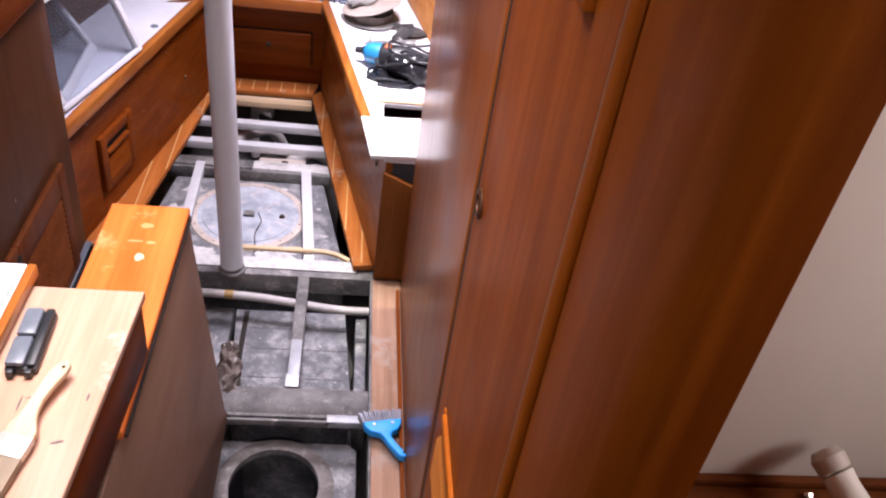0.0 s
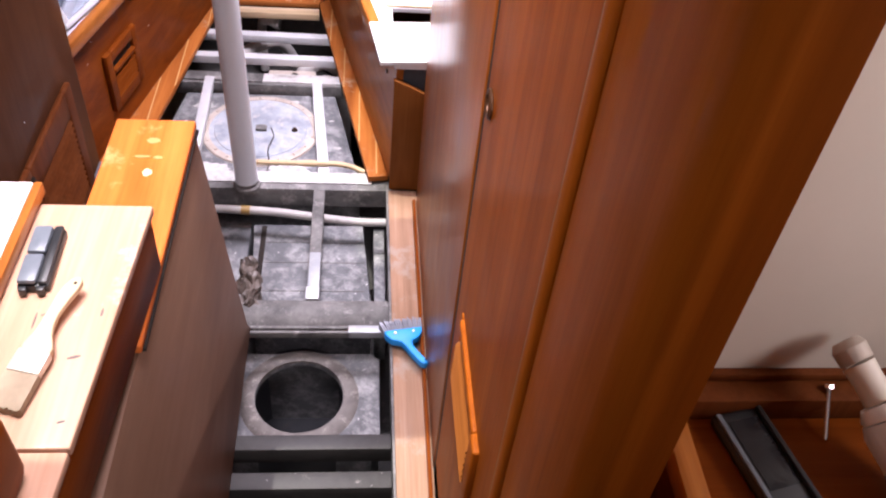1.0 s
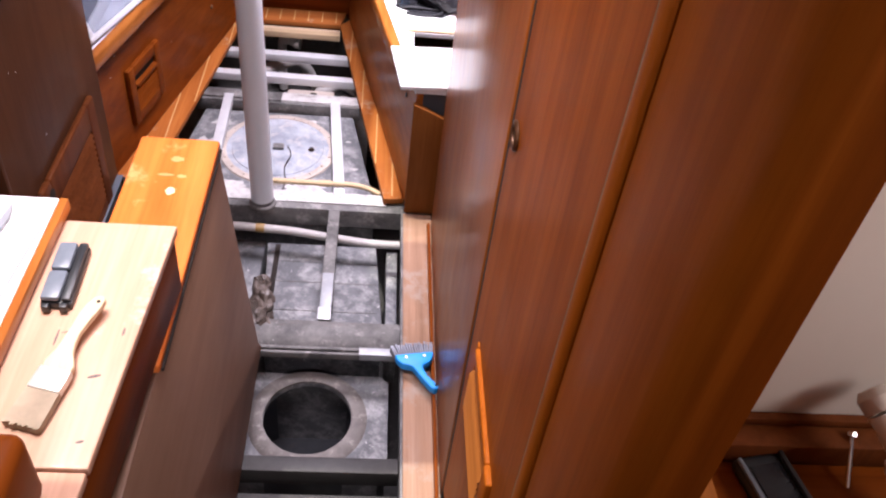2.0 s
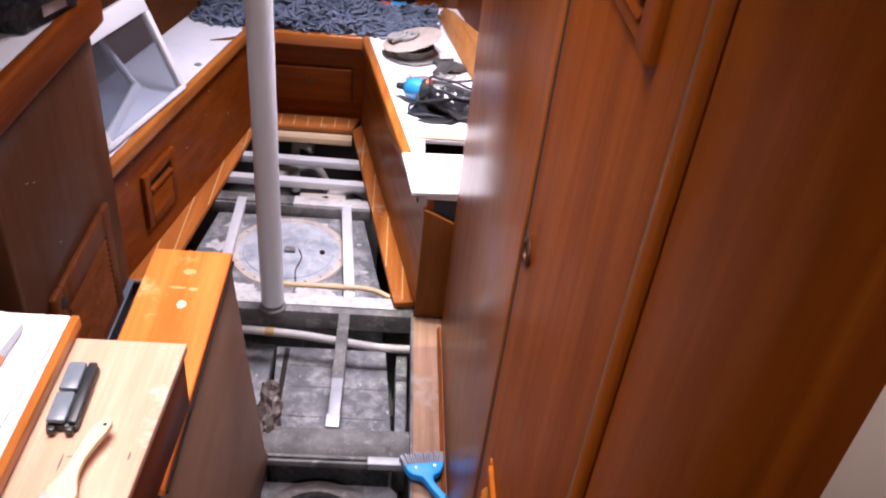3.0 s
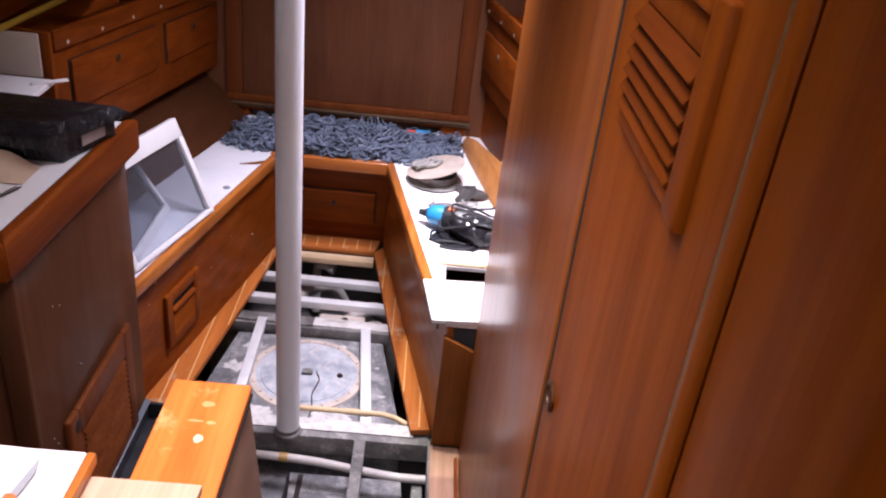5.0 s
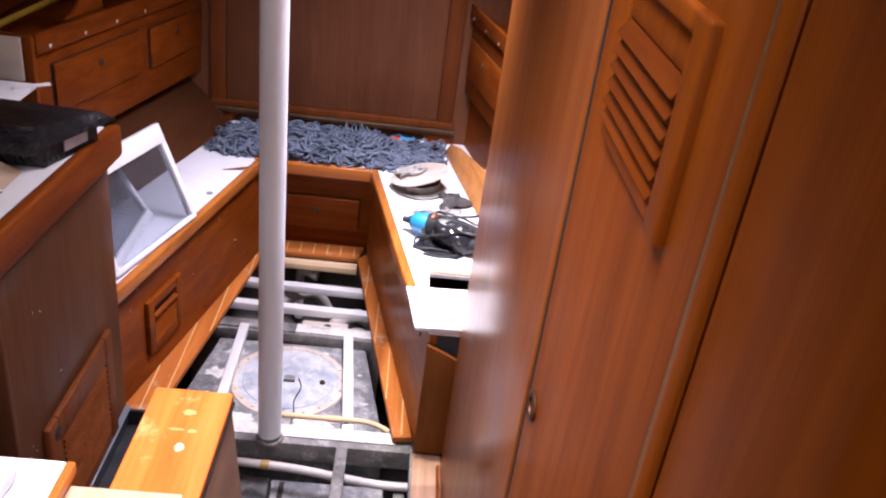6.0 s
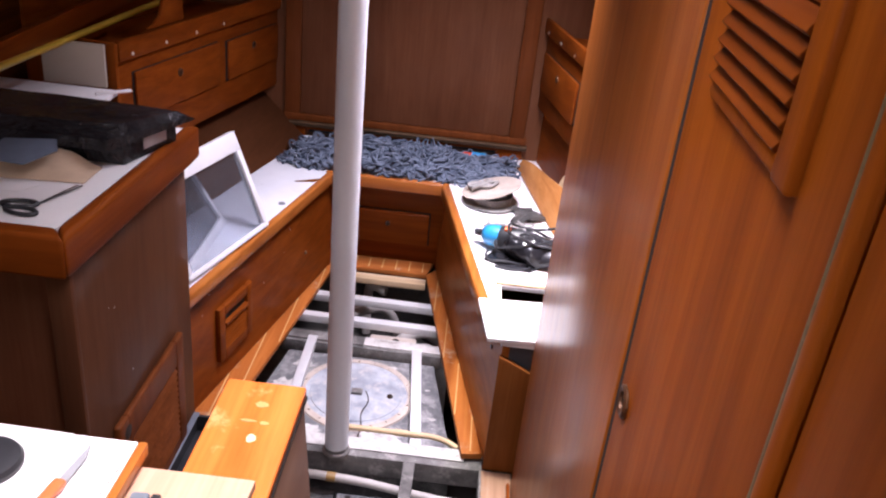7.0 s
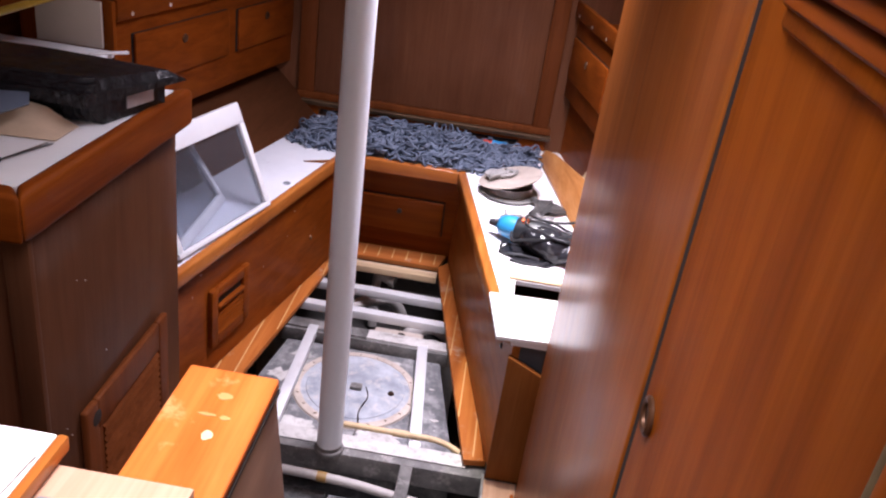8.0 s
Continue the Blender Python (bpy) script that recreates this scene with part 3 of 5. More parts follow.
sf = thing("settee_forward", (-0.2, 3.3, 0), "mahogany forward settee base with a locker drawer", "settee")
s_n = Vector((0, -0.40, -0.15)).normalized()
s_w = Vector((0, -0.15, 0.40)).normalized()
FF = mat_of((0, 3.235, 0), (1, 0, 0), s_n, s_w)
part("front_panel", boxed((-0.47, -0.02, -0.01), (0.04, 0.0, 0.415), FF), "mahogany_x", sf)
part("edge_trim", boxed((-0.447, 3.066, TOP - 0.045), (0.022, 3.094, TOP + 0.004)), "trim_x", sf, "varnished edge trim", bevel=0.006, segments=3)
part("seat_top", poly([(-0.4395, 3.0945), (0.0205, 3.0945), (0.0205, BK), (-0.4395, BK)], TOP - 0.012, TOP), "white_laminate", sf, "white laminated top")
# near-black plate paints the shaded groove round the drawer
part("drawer_gap", boxed((-0.3745, 0.0002, 0.1065), (-0.0375, 0.0022, 0.2905), FF), "dark_gap", sf)
dr = part("drawer_front", boxed((-0.37, 0.0025, 0.112), (-0.042, 0.016, 0.287), FF), "mahogany_x", sf, "drawer front with bevelled edge", bevel=0.005, segments=3)
part("knob", turned([(0, 0.016), (0.007, 0.016), (0.010, 0.011), (0.006, 0.0)], facing(FF @ Vector((-0.205, 0.015, 0.232)), s_n), 18), "knob_dark", dr, "dark round knob")
bm = bmesh.new()
prism(bm, [(-0.535, 2.945), (-0.47, 2.960), (-0.452, 2.985), (-0.455, 2.992), (-0.50, 2.965)], TOP + 0.001, TOP + 0.004)
part("chipped_veneer", bm, "raw_end", sf, "bare wood where the laminate has chipped away")
# ---- the opened sole ----
sole = thing("floor", (0, 2.0, 0), "remaining strips of teak and holly cabin sole", "floor", kind="structure")


def strip(name, p0, p1, q0, q1, material, inlays=(), label=""):
    """A floor strip between the edge p0-p1 and the edge q0-q1, with pale lines inlaid fore and aft."""
    ob = part(name, poly([p0, p1, q1, q0], -0.02, 0.0), material, sole, label, bevel=0.0015)
    quad = [p0, p1, q1, q0]
    for x in inlays:
        ys = []
        for k in range(4):
            a, b = quad[k], quad[(k + 1) % 4]
            if (a[0] - x) * (b[0] - x) < 0:
                ys.append(a[1] + (b[1] - a[1]) * (x - a[0]) / (b[0] - a[0]))
        if len(ys) == 2 and max(ys) - min(ys) > 0.03:
            part("inlay", boxed((x - 0.0022, min(ys) + 0.012, 0.0004), (x + 0.0022, max(ys) - 0.012, 0.0010)), "holly", ob, "pale holly inlay")
    return ob


strip("sole_strip", (0.160, 2.07), (-0.032, 3.13), fr(-0.005), fr(1.12), "sole_teak_y", [0.185 - 0.055 * k for k in range(5)], "worn teak strip")
strip("sole_strip", fl(-0.05), fl(1.06), (-0.555, 2.05), (-0.405, 3.13), "sole_teak_y", [-0.60 + 0.055 * k for k in range(4)])
strip("sole_strip", (-0.405, 3.131), (-0.033, 3.131), (-0.44, 3.235), (-0.01, 3.235), "sole_teak_x", [-0.38 + 0.055 * k for k in range(7)])
part("sole_edge", boxed((-0.40, 3.055, -0.032), (-0.03, 3.10, -0.006)), "pale_wood", sole, "pale raw plywood edge", bevel=0.002)
part("side_board", boxed((0.220, 0.3, -0.022), (WX - 0.001, 2.008, 0.0)), "sole_worn", sole, "worn scuffed board beside the wardrobe", bevel=0.002)
part("board_edge", boxed((0.214, 0.3, -0.06), (0.2195, 2.03, -0.002)), "beam_grey", sole)
part("galley_sole", boxed((-0.62, 0.3, -0.02), (-0.40, 2.035, -0.001)), "sole_teak_y", sole, "shaded galley floor")

frm = thing("floor_frame", (0, 1.8, -0.1), "dirty grey floor beams over the tanks", "floor frame", kind="structure")
part("mast_beam", boxed((-0.64, 2.040, -0.10), (0.30, 2.118, -0.03)), "beam_grey", frm, bevel=0.006)
part("mast_beam_top", boxed((-0.60, 2.066, -0.0295), (0.17, 2.117, -0.025)), "beam_pale", frm, "pale dusty flange", bevel=0.002)
bm = bmesh.new()
prism(bm, [(1.587, -0.03), (1.56, -0.026), (1.53, -0.032), (1.508, -0.05), (1.50, -0.085), (1.587, -0.085)], -0.30, 0.219, mat_of((0, 0, 0), (0, 1, 0), (0, 0, 1), (1, 0, 0)))
part("beam", bm, "beam_grey", frm, bevel=0.004)
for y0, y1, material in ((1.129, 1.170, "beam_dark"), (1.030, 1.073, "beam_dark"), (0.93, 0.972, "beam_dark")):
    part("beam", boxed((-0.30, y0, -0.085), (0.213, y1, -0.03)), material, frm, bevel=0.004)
part("thin_bar", boxed((-0.2, 1.474, -0.05), (0.115, 1.482, -0.03)), "beam_grey", frm, bevel=0.002)
part("thin_bar", boxed((-0.2, 1.490, -0.046), (0.107, 1.4995, -0.031)), "beam_grey", frm, bevel=0.002)
part("thin_bar", boxed((0.108, 1.474, -0.052), (0.213, 1.499, -0.028)), "tank_pale", frm, bevel=0.002)
part("centre_batten", boxed((-0.005, 1.586, -0.055), (0.029, 2.039, -0.028)), "beam_grey", frm, bevel=0.003)
part("centre_batten_end", boxed((-0.0035, 1.590, -0.0277), (0.0275, 1.765, -0.0265)), "tank_pale", frm, "scraped pale half of the batten", bevel=0.001)
part("batten_tip", boxed((-0.007, 1.588, -0.0264), (0.028, 1.632, -0.024)), "aluminium", frm, "bright bent tip", bevel=0.001)


def bar(p, q, w, z0, z1, material, name="batten", label=""):
    d = Vector((q[0] - p[0], q[1] - p[1], 0))
    m = mat_of((p[0], p[1], 0), d, (-d.y, d.x, 0))
    return part(name, boxed((0, -w / 2, z0), (d.length, w / 2, z1), m), material, frm, label, bevel=0.002)


bar((-0.385, 2.119, 0), (-0.393, 2.640, 0), 0.032, -0.056, -0.028, "aluminium", label="pale aluminium batten")
bar((0.022, 2.119, 0), (-0.021, 2.625, 0), 0.034, -0.056, -0.027, "aluminium", label="pale aluminium batten")
bar((-0.50, 2.780, 0), (0.05, 2.770, 0), 0.034, -0.054, -0.024, "aluminium", "cross_bar", "pale aluminium bar")
bar((-0.47, 2.935, 0), (0.02, 2.925, 0), 0.034, -0.054, -0.024, "aluminium", "cross_bar", "pale aluminium bar")
bar((-0.54, 2.652, 0), (-0.21, 2.6455, 0), 0.05, -0.075, -0.031, "beam_grey", "cross_beam", "dark stained beam")
bar((-0.2095, 2.6455, 0), (0.068, 2.640, 0), 0.05, -0.075, -0.030, "beam_pale", "cross_beam", "flaking pale beam")
bar((-0.54, 2.617, 0), (0.068, 2.608, 0), 0.012, -0.085, -0.036, "beam_grey", "cross_beam")

tank = thing("water_tank", (-0.2, 2.37, -0.4), "grey metal tank with a round inspection lid", "tank")
part("body", poly([(-0.54, 2.12), (0.135, 2.12), (0.045, 2.60), (-0.47, 2.60)], -0.45, -0.072), "tank_grey", tank, bevel=0.004)
part("weld_lip", boxed((-0.60, 2.119, -0.070), (0.14, 2.150, -0.060)), "tank_pale", tank, bevel=0.003)
C = Matrix.Translation((-0.197, 2.388, -0.0718))
lid = part("lid", turned([(0, 0.010), (0.125, 0.010), (0.150, 0.008), (0.152, 0.005), (0.172, 0.005), (0.188, 0.004), (0.192, 0.0)], C, 64), "lid_metal", tank, "pale worn round lid")
part("rim", turned([(0.168, 0.002), (0.170, 0.0075), (0.186, 0.0075), (0.1915, 0.005), (0.194, 0.0)], C, 64), "lid_rim", tank, "scraped sealant rim")
for k in range(20):
    a = 2 * math.pi * (k + 0.3) / 20
    part("bolt", turned([(0, 0.0115), (0.004, 0.0115), (0.0055, 0.007)], C @ Matrix.Translation((0.178 * math.cos(a), 0.178 * math.sin(a), 0)), 8), "lid_rim", lid)
bm = boxed((-0.212, 2.368, -0.0617), (-0.176, 2.392, -0.050))
box(bm, (-0.205, 2.392, -0.0617), (-0.182, 2.402, -0.056))
part("handle", bm, "beam_grey", lid, "small metal grip", bevel=0.002)
part("bung", turned([(0, 0.0165), (0.008, 0.0165), (0.0105, 0.010)], C @ Matrix.Translation((0.112, -0.008, 0)), 16), "knob_dark", lid, "dark bung")
part("wire", piped(spline([(-0.165, 2.39, -0.058), (-0.15, 2.34, -0.056), (-0.163, 2.27, -0.055), (-0.155, 2.21, -0.06), (-0.158, 2.15, -0.057)]), 0.0016, 6), "knob_dark", lid)

srng = random.Random(11)
for k, (x, y, s, zz) in enumerate(((-0.17, 2.545, 0.035, -0.0716), (-0.10, 2.555, 0.028, -0.0716), (0.035, 2.45, 0.012, -0.0716), (-0.44, 2.26, 0.085, -0.0716), (-0.43, 2.40, 0.07, -0.0716), (-0.34, 2.185, 0.085, -0.0716), (-0.09, 2.180, 0.09, -0.0716), (0.06, 2.30, 0.02, -0.0716), (-0.40, 2.52, 0.05, -0.0716))):
    ph = srng.uniform(0, 6)
    pts = [(x + s * (0.7 + 0.45 * noise.noise(Vector((3 * math.cos(a) + k * 5, 3 * math.sin(a), 0)))) * math.cos(a + ph), y + 0.5 * s * (0.7 + 0.5 * noise.noise(Vector((4 * math.cos(a), 4 * math.sin(a) + k * 7, 1)))) * math.sin(a + ph)) for a in [2 * math.pi * i / 22 for i in range(22)]]
    part("paint_smear", poly(pts, zz, zz + 0.0012), "beam_pale", tank, "pale scraped sealant")
t2 = thing("sump_tank", (0, 1.36, -0.5), "grey metal tank with an open round manhole", "tank")
bm = bmesh.new()
hc, hr, zt = Vector((-0.014, 1.36)), 0.112, -0.152
n = 48
ring = [bm.verts.new((hc.x + hr * math.cos(2 * math.pi * k / n), hc.y + hr * math.sin(2 * math.pi * k / n), zt)) for k in range(n)]
out = []
for k in range(n):
    c, s = math.cos(2 * math.pi * k / n), math.sin(2 * math.pi * k / n)
    q = min(0.205 / max(abs(c), 1e-6), 0.142 / max(abs(s), 1e-6))
    out.append(bm.verts.new((hc.x + q * c, hc.y + q * s, zt)))
for k in range(n):
    j = (k + 1) % n
    bm.faces.new((ring[k], ring[j], out[j], out[k]))
low = [bm.verts.new((v.co.x, v.co.y, -0.5)) for v in out]
inn = [bm.verts.new((v.co.x, v.co.y, zt - 0.012)) for v in ring]
for k in range(n):
    j = (k + 1) % n
    bm.faces.new((out[k], out[j], low[j], low[k])), bm.faces.new((ring[j], ring[k], inn[k], inn[j]))
part("body", bm, "tank_grey", t2)
C2 = Matrix.Translation((hc.x, hc.y, zt))
part("rim", turned([(hr + 0.0005, -0.004), (hr + 0.0005, 0.009), (hr + 0.006, 0.0095), (hr + 0.022, 0.007), (hr + 0.036, 0.003), (hr + 0.040, 0.0)], C2, 64), "manhole_rim", t2, "rusty sealant-smeared rim")
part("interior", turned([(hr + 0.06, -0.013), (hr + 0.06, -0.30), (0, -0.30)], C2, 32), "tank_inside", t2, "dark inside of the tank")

t3 = thing("bilge_box", (0, 1.85, -0.5), "grey stained metal sump box under the beams", "sump box")
part("body", poly([(-0.165, 1.66), (0.172, 1.66), (0.145, 2.01), (-0.19, 2.01)], -0.5, -0.15), "tank_grey", t3, bevel=0.004)
part("side_flange", boxed((0.180, 1.60, -0.30), (0.2135, 2.038, -0.19)), "tank_grey", t3, bevel=0.003)
part("left_flange", boxed((-0.36, 1.60, -0.30), (-0.20, 2.038, -0.17)), "tank_grey", t3, bevel=0.003)
for y in (1.73, 1.845, 1.93):
    part("seam", boxed((-0.15, y - 0.0015, -0.1498), (0.15, y + 0.0015, -0.1485)), "beam_grey", t3, "welded seam", bevel=0.0005)
part("rib", boxed((-0.164, 1.78, -0.1495), (-0.148, 2.0, -0.146)), "dark_gap", t3, bevel=0.002)

keel = thing("bilge_shelf", (0, 2.9, -0.5), "mouldy pale fibreglass shelf in the forward bilge", "bilge shelf")
part("body", boxed((-0.60, 2.675, -0.50), (0.10, 2.75, -0.12)), "beam_pale", keel, bevel=0.01)
part("pad", boxed((-0.20, 2.680, -0.119), (-0.03, 2.752, -0.066)), "lid_rim", keel, "flaking mounting pad", bevel=0.006)
part("pad_hole", turned([(0, 0.0015), (0.011, 0.001), (0.013, 0)], Matrix.Translation((-0.105, 2.722, -0.0655)), 16), "dark_gap", keel)
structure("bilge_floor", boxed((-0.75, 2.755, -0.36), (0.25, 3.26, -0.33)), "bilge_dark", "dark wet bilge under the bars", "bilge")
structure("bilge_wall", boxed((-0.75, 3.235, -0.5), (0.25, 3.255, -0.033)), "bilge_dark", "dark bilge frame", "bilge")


def hose(pts, r, material, label, ripple=0.0, n=12, steps=8):
    return solo("hose", piped(spline(pts, steps), r, n, ripple), material, label, "hose")


h1 = hose([(-0.40, 1.985, -0.064), (-0.26, 1.982, -0.064), (-0.12, 1.975, -0.066), (0.03, 1.955, -0.070), (0.13, 1.945, -0.074), (0.235, 1.945, -0.075)], 0.0125, "hose_white", "dirty white bilge hose with a brown tape band")
part("tape_band", piped([(-0.218, 1.980, -0.0645), (-0.192, 1.979, -0.065)], 0.0145, 12), "tape_brown", h1, "brown tape")
h2 = hose([(-0.205, 2.150, -0.016), (-0.06, 2.150, -0.017), (0.05, 2.152, -0.018), (0.105, 2.145, -0.022), (0.148, 2.130, -0.032)], 0.0085, "hose_tan", "tan rubber hose lying along the tank edge")
part("hose_joint", piped([(-0.045, 2.150, -0.017), (-0.005, 2.151, -0.0175)], 0.0105, 12), "hose_tan", h2)
hose([(-0.13, 2.70, -0.25), (-0.10, 2.80, -0.14), (-0.03, 2.86, -0.105), (0.03, 2.87, -0.12), (0.09, 2.86, -0.19), (0.13, 2.83, -0.3)], 0.026, "hose_white", "thick pale ribbed hose arching in the bilge", 0.06, 14, 10)
hose([(-0.42, 2.78, -0.30), (-0.34, 2.90, -0.13), (-0.24, 2.98, -0.10), (-0.17, 3.03, -0.13), (-0.10, 3.10, -0.32)], 0.022, "hose_white", "thick pale hose across the bilge", 0.05, 14, 10)
hose([(-0.06, 2.78, -0.32), (-0.03, 2.80, -0.17), (0.03, 2.80, -0.16), (0.06, 2.76, -0.32)], 0.024, "hose_white", "thick pale ribbed hose in the bilge", 0.06, 14, 10)
fit_ = thing("pipe_fitting", (-0.20, 3.09, -0.3), "pale plastic pipe fitting in the bilge", "fitting")
part("elbow", piped(spline([(-0.26, 3.12, -0.30), (-0.26, 3.12, -0.10), (-0.24, 3.11, -0.07), (-0.20, 3.09, -0.07)]), 0.018, 14), "hose_white", fit_)
part("collar", piped([(-0.205, 3.09, -0.07), (-0.185, 3.085, -0.07)], 0.023, 16), "plate_steel", fit_)

# compression post
cp = thing("mast_post", (-0.208, 2.046, -0.03), "pale grey painted metal mast support post", "post")
part("tube", turned([(0, 0), (0.0335, 0), (0.0335, 1.98), (0, 1.98)], facing((-0.205, 2.052, -0.026), (-0.0105, 0, 1)), 40), "post_paint", cp)
part("foot_grime", turned([(0.0338, 0.0), (0.0350, 0.004), (0.0346, 0.014), (0.0338, 0.020)], facing((-0.205, 2.052, -0.026), (-0.0105, 0, 1)), 40), "beam_grey", cp, "grimy band round the foot")
part("foot_collar", turned([(0.034, 0.0), (0.040, 0.0), (0.039, 0.006), (0.0345, 0.010)], Matrix.Translation((-0.205, 2.052, -0.026)), 40), "beam_grey", cp, "rusty welded foot")

# ---- engine box and steps ----
eb = thing("engine_box", (-0.2, 1.0, 0), "brown engine box with a varnished cap", "engine box")
SIDE = mat_of((-0.138, 0, 0), (0, 1, 0), (1, 0, 0))
bm = bmesh.new()
prism(bm, [(0.2, -0.03), (1.49, -0.03), (1.452, 0.03), (1.212, 0.802), (0.2, 0.802)], -0.010, 0.010, mat_of((-0.150, 0, 0), (0, 1, 0), (0, 0, 1), (1, 0, 0)))
part("side_panel", bm, "engine_panel", eb, "brown scuffed side panel", bevel=0.002)
part("core", boxed((-0.245, 0.2, -0.02), (-0.161, 1.19, 0.80)), "mahogany_z", eb)
part("gasket", boxed((-0.252, 0.75, 0.8005), (-0.132, 1.205, 0.806)), "dark_gap", eb)
part("step_cap", boxed((-0.258, 0.74, 0.8065), (-0.134, 1.207, 0.8225)), "step_cap", eb, "orange varnished step cap with pale spots", bevel=0.004, segments=3)
# brightest spot is a painted glint; the fainter ones blend it into wear
for (x, y, a, b, spot) in ((-0.186, 1.072, 0.007, 0.009, "cap_glint"), (-0.200, 1.110, 0.012, 0.003, "worn_varnish"), (-0.176, 1.108, 0.007, 0.004, "worn_varnish"), (-0.19, 1.150, 0.010, 0.007, "worn_varnish")):
    bm = bmesh.new()
    prism(bm, [(x + a * (1 + 0.12 * math.sin(3 * k)) * math.cos(k * 0.449), y + b * (1 + 0.12 * math.cos(5 * k)) * math.sin(k * 0.449)) for k in range(14)], 0.8226, 0.8231)
    part("paint_spot", bm, spot, eb, "pale spot for a glint and wear on the varnish")

ub = thing("upper_box", (-0.2, 0.6, 0.82), "bare pale wooden box top beside the ladder", "box")
part("side", poly([(-0.262, 0.36), (-0.154, 0.36), (-0.131, 0.874), (-0.262, 0.874)], 0.8235, 0.914), "mahogany_y", ub, bevel=0.002)
part("lid", poly([(-0.270, 0.530), (-0.1425, 0.530), (-0.127, 0.880), (-0.270, 0.880)], 0.9145, 0.928), "box_top", ub, "scuffed pale lid", bevel=0.003)
part("lid_tail", poly([(-0.270, 0.36), (-0.150, 0.36), (-0.1427, 0.527), (-0.270, 0.527)], 0.9145, 0.928), "box_top", ub, bevel=0.003)
for x, y, a, b in ((-0.165, 0.640, 0.007, 0.002), (-0.150, 0.702, 0.0015, 0.006), (-0.205, 0.700, 0.010, 0.001), (-0.158, 0.560, 0.004, 0.0015), (-0.218, 0.690, 0.0012, 0.012)):
    part("scuff", poly([(x + a * math.cos(k * 0.7), y + b * math.sin(k * 0.7) + 0.3 * a * math.cos(k * 0.7)) for k in range(9)], 0.9281, 0.9284), "scuff_dark", ub, "dark scuff mark")
lad = thing("ladder_post", (-0.2, 0.45, 0.928), "rounded mahogany ladder side", "ladder")
part("rail", boxed((-0.225, 0.33, 0.9285), (-0.172, 0.512, 1.02)), "mahogany_y", lad, bevel=0.014, segments=4)

# ---- galley cabinet with counter ----
gc = thing("galley_cabinet", (-0.95, 1.75, 0), "mahogany galley cabinet with a louvred vent panel", "cabinet")
part("side_panel", boxed((-0.64, 1.443, 0.0), (-0.62, 2.052, 0.838)), "cabinet_veneer", gc, "satin brown side panel", bevel=0.002)
part("end_panel", boxed((-1.35, 1.443, 0.0), (-0.641, 1.463, 0.838)), "bulkhead_veneer", gc, bevel=0.002)
part("far_panel", boxed((-1.35, 2.032, 0.0), (-0.641, 2.052, 0.838)), "mahogany_z", gc)
part("corner_strip", boxed((-0.66, 1.425, 0.0), (-0.612, 1.4425, 0.838)), "cabinet_veneer", gc, bevel=0.006)
GS = mat_of((-0.62, 0, 0), (0, 1, 0), (1, 0, 0))
g0, g1, z0, z1 = 1.545, 1.945, 0.05, 0.395
bm = bmesh.new()
for a, b in (((g0, z0), (g0 + 0.05, z1)), ((g1 - 0.05, z0), (g1, z1)), ((g0 + 0.05, z0), (g1 - 0.05, z0 + 0.05)), ((g0 + 0.05, z1 - 0.075), (g1 - 0.05, z1))):
    box(bm, (a[0], 0.0005, a[1]), (b[0], 0.017, b[1]), GS)
gv = part("vent_frame", bm, "frame_dark", gc, "moulded louvred vent frame", bevel=0.006, segments=3)
part("vent_backing", boxed((g0 + 0.045, 0.001, z0 + 0.045), (g1 - 0.045, 0.003, z1 - 0.07), GS), "dark_gap", gv)
part("vent_plate", boxed((g0 + 0.05, 0.003, z0 + 0.05), (g0 + 0.07, 0.012, z1 - 0.075), GS), "frame_dark", gv)
for k in range(12):
    zc = z0 + 0.062 + k * 0.0178
    o = GS @ Vector((0, 0.010, zc))
    part("slat", boxed((g0 + 0.071, -0.003, -0.009), (g1 - 0.05, 0.003, 0.009), mat_of(o, (0, 1, 0), (0.75, 0, 0.66), (-0.66, 0, 0.75))), "frame_dark", gv, bevel=0.002)
part("thumb_hole", turned([(0, 0.0012), (0.016, 0.001), (0.018, 0)], facing((-0.6028, 1.585, 0.357), (1, 0, 0)), 20), "dark_gap", gv)
ctr = thing("galley_counter", (-0.95, 1.75, 0.84), "white laminate galley counter with a wide wooden edge", "countertop")
part("top", poly([(-0.640, 1.450), (-0.613, 2.03), (-1.35, 2.03), (-1.35, 1.450)], 0.90, 0.918), "counter_white", ctr, "white laminate top")
part("core", poly([(-0.640, 1.450), (-0.613, 2.03), (-1.35, 2.03), (-1.35, 1.450)], 0.8385, 0.899), "mahogany_y", ctr)
bm = bmesh.new()
prism(bm, [(-0.6385, 1.4495), (-0.607, 1.407), (-0.580, 2.056), (-0.6115, 2.031)], 0.836, 0.924)
part("edge_trim", bm, "mahogany_y", ctr, "wide rounded mahogany edge", bevel=0.012, segments=4)
part("edge_trim", poly([(-1.35, 1.407), (-0.606, 1.407), (-0.6395, 1.4495), (-1.35, 1.4495)], 0.836, 0.924), "mahogany_x", ctr, "wide rounded mahogany edge", bevel=0.010, segments=4)

# sink counter next to the ladder
sk = thing("sink_counter", (-0.45, 0.6, 0), "white worktop with a wooden edge by the ladder", "countertop")
part("cabinet", boxed((-0.9, 0.2, 0.0), (-0.31, 0.86, 0.915)), "mahogany_z", sk)
part("top", boxed((-0.9, 0.18, 0.9155), (-0.272, 0.900, 0.946)), "white_laminate", sk, "white worktop", bevel=0.002)
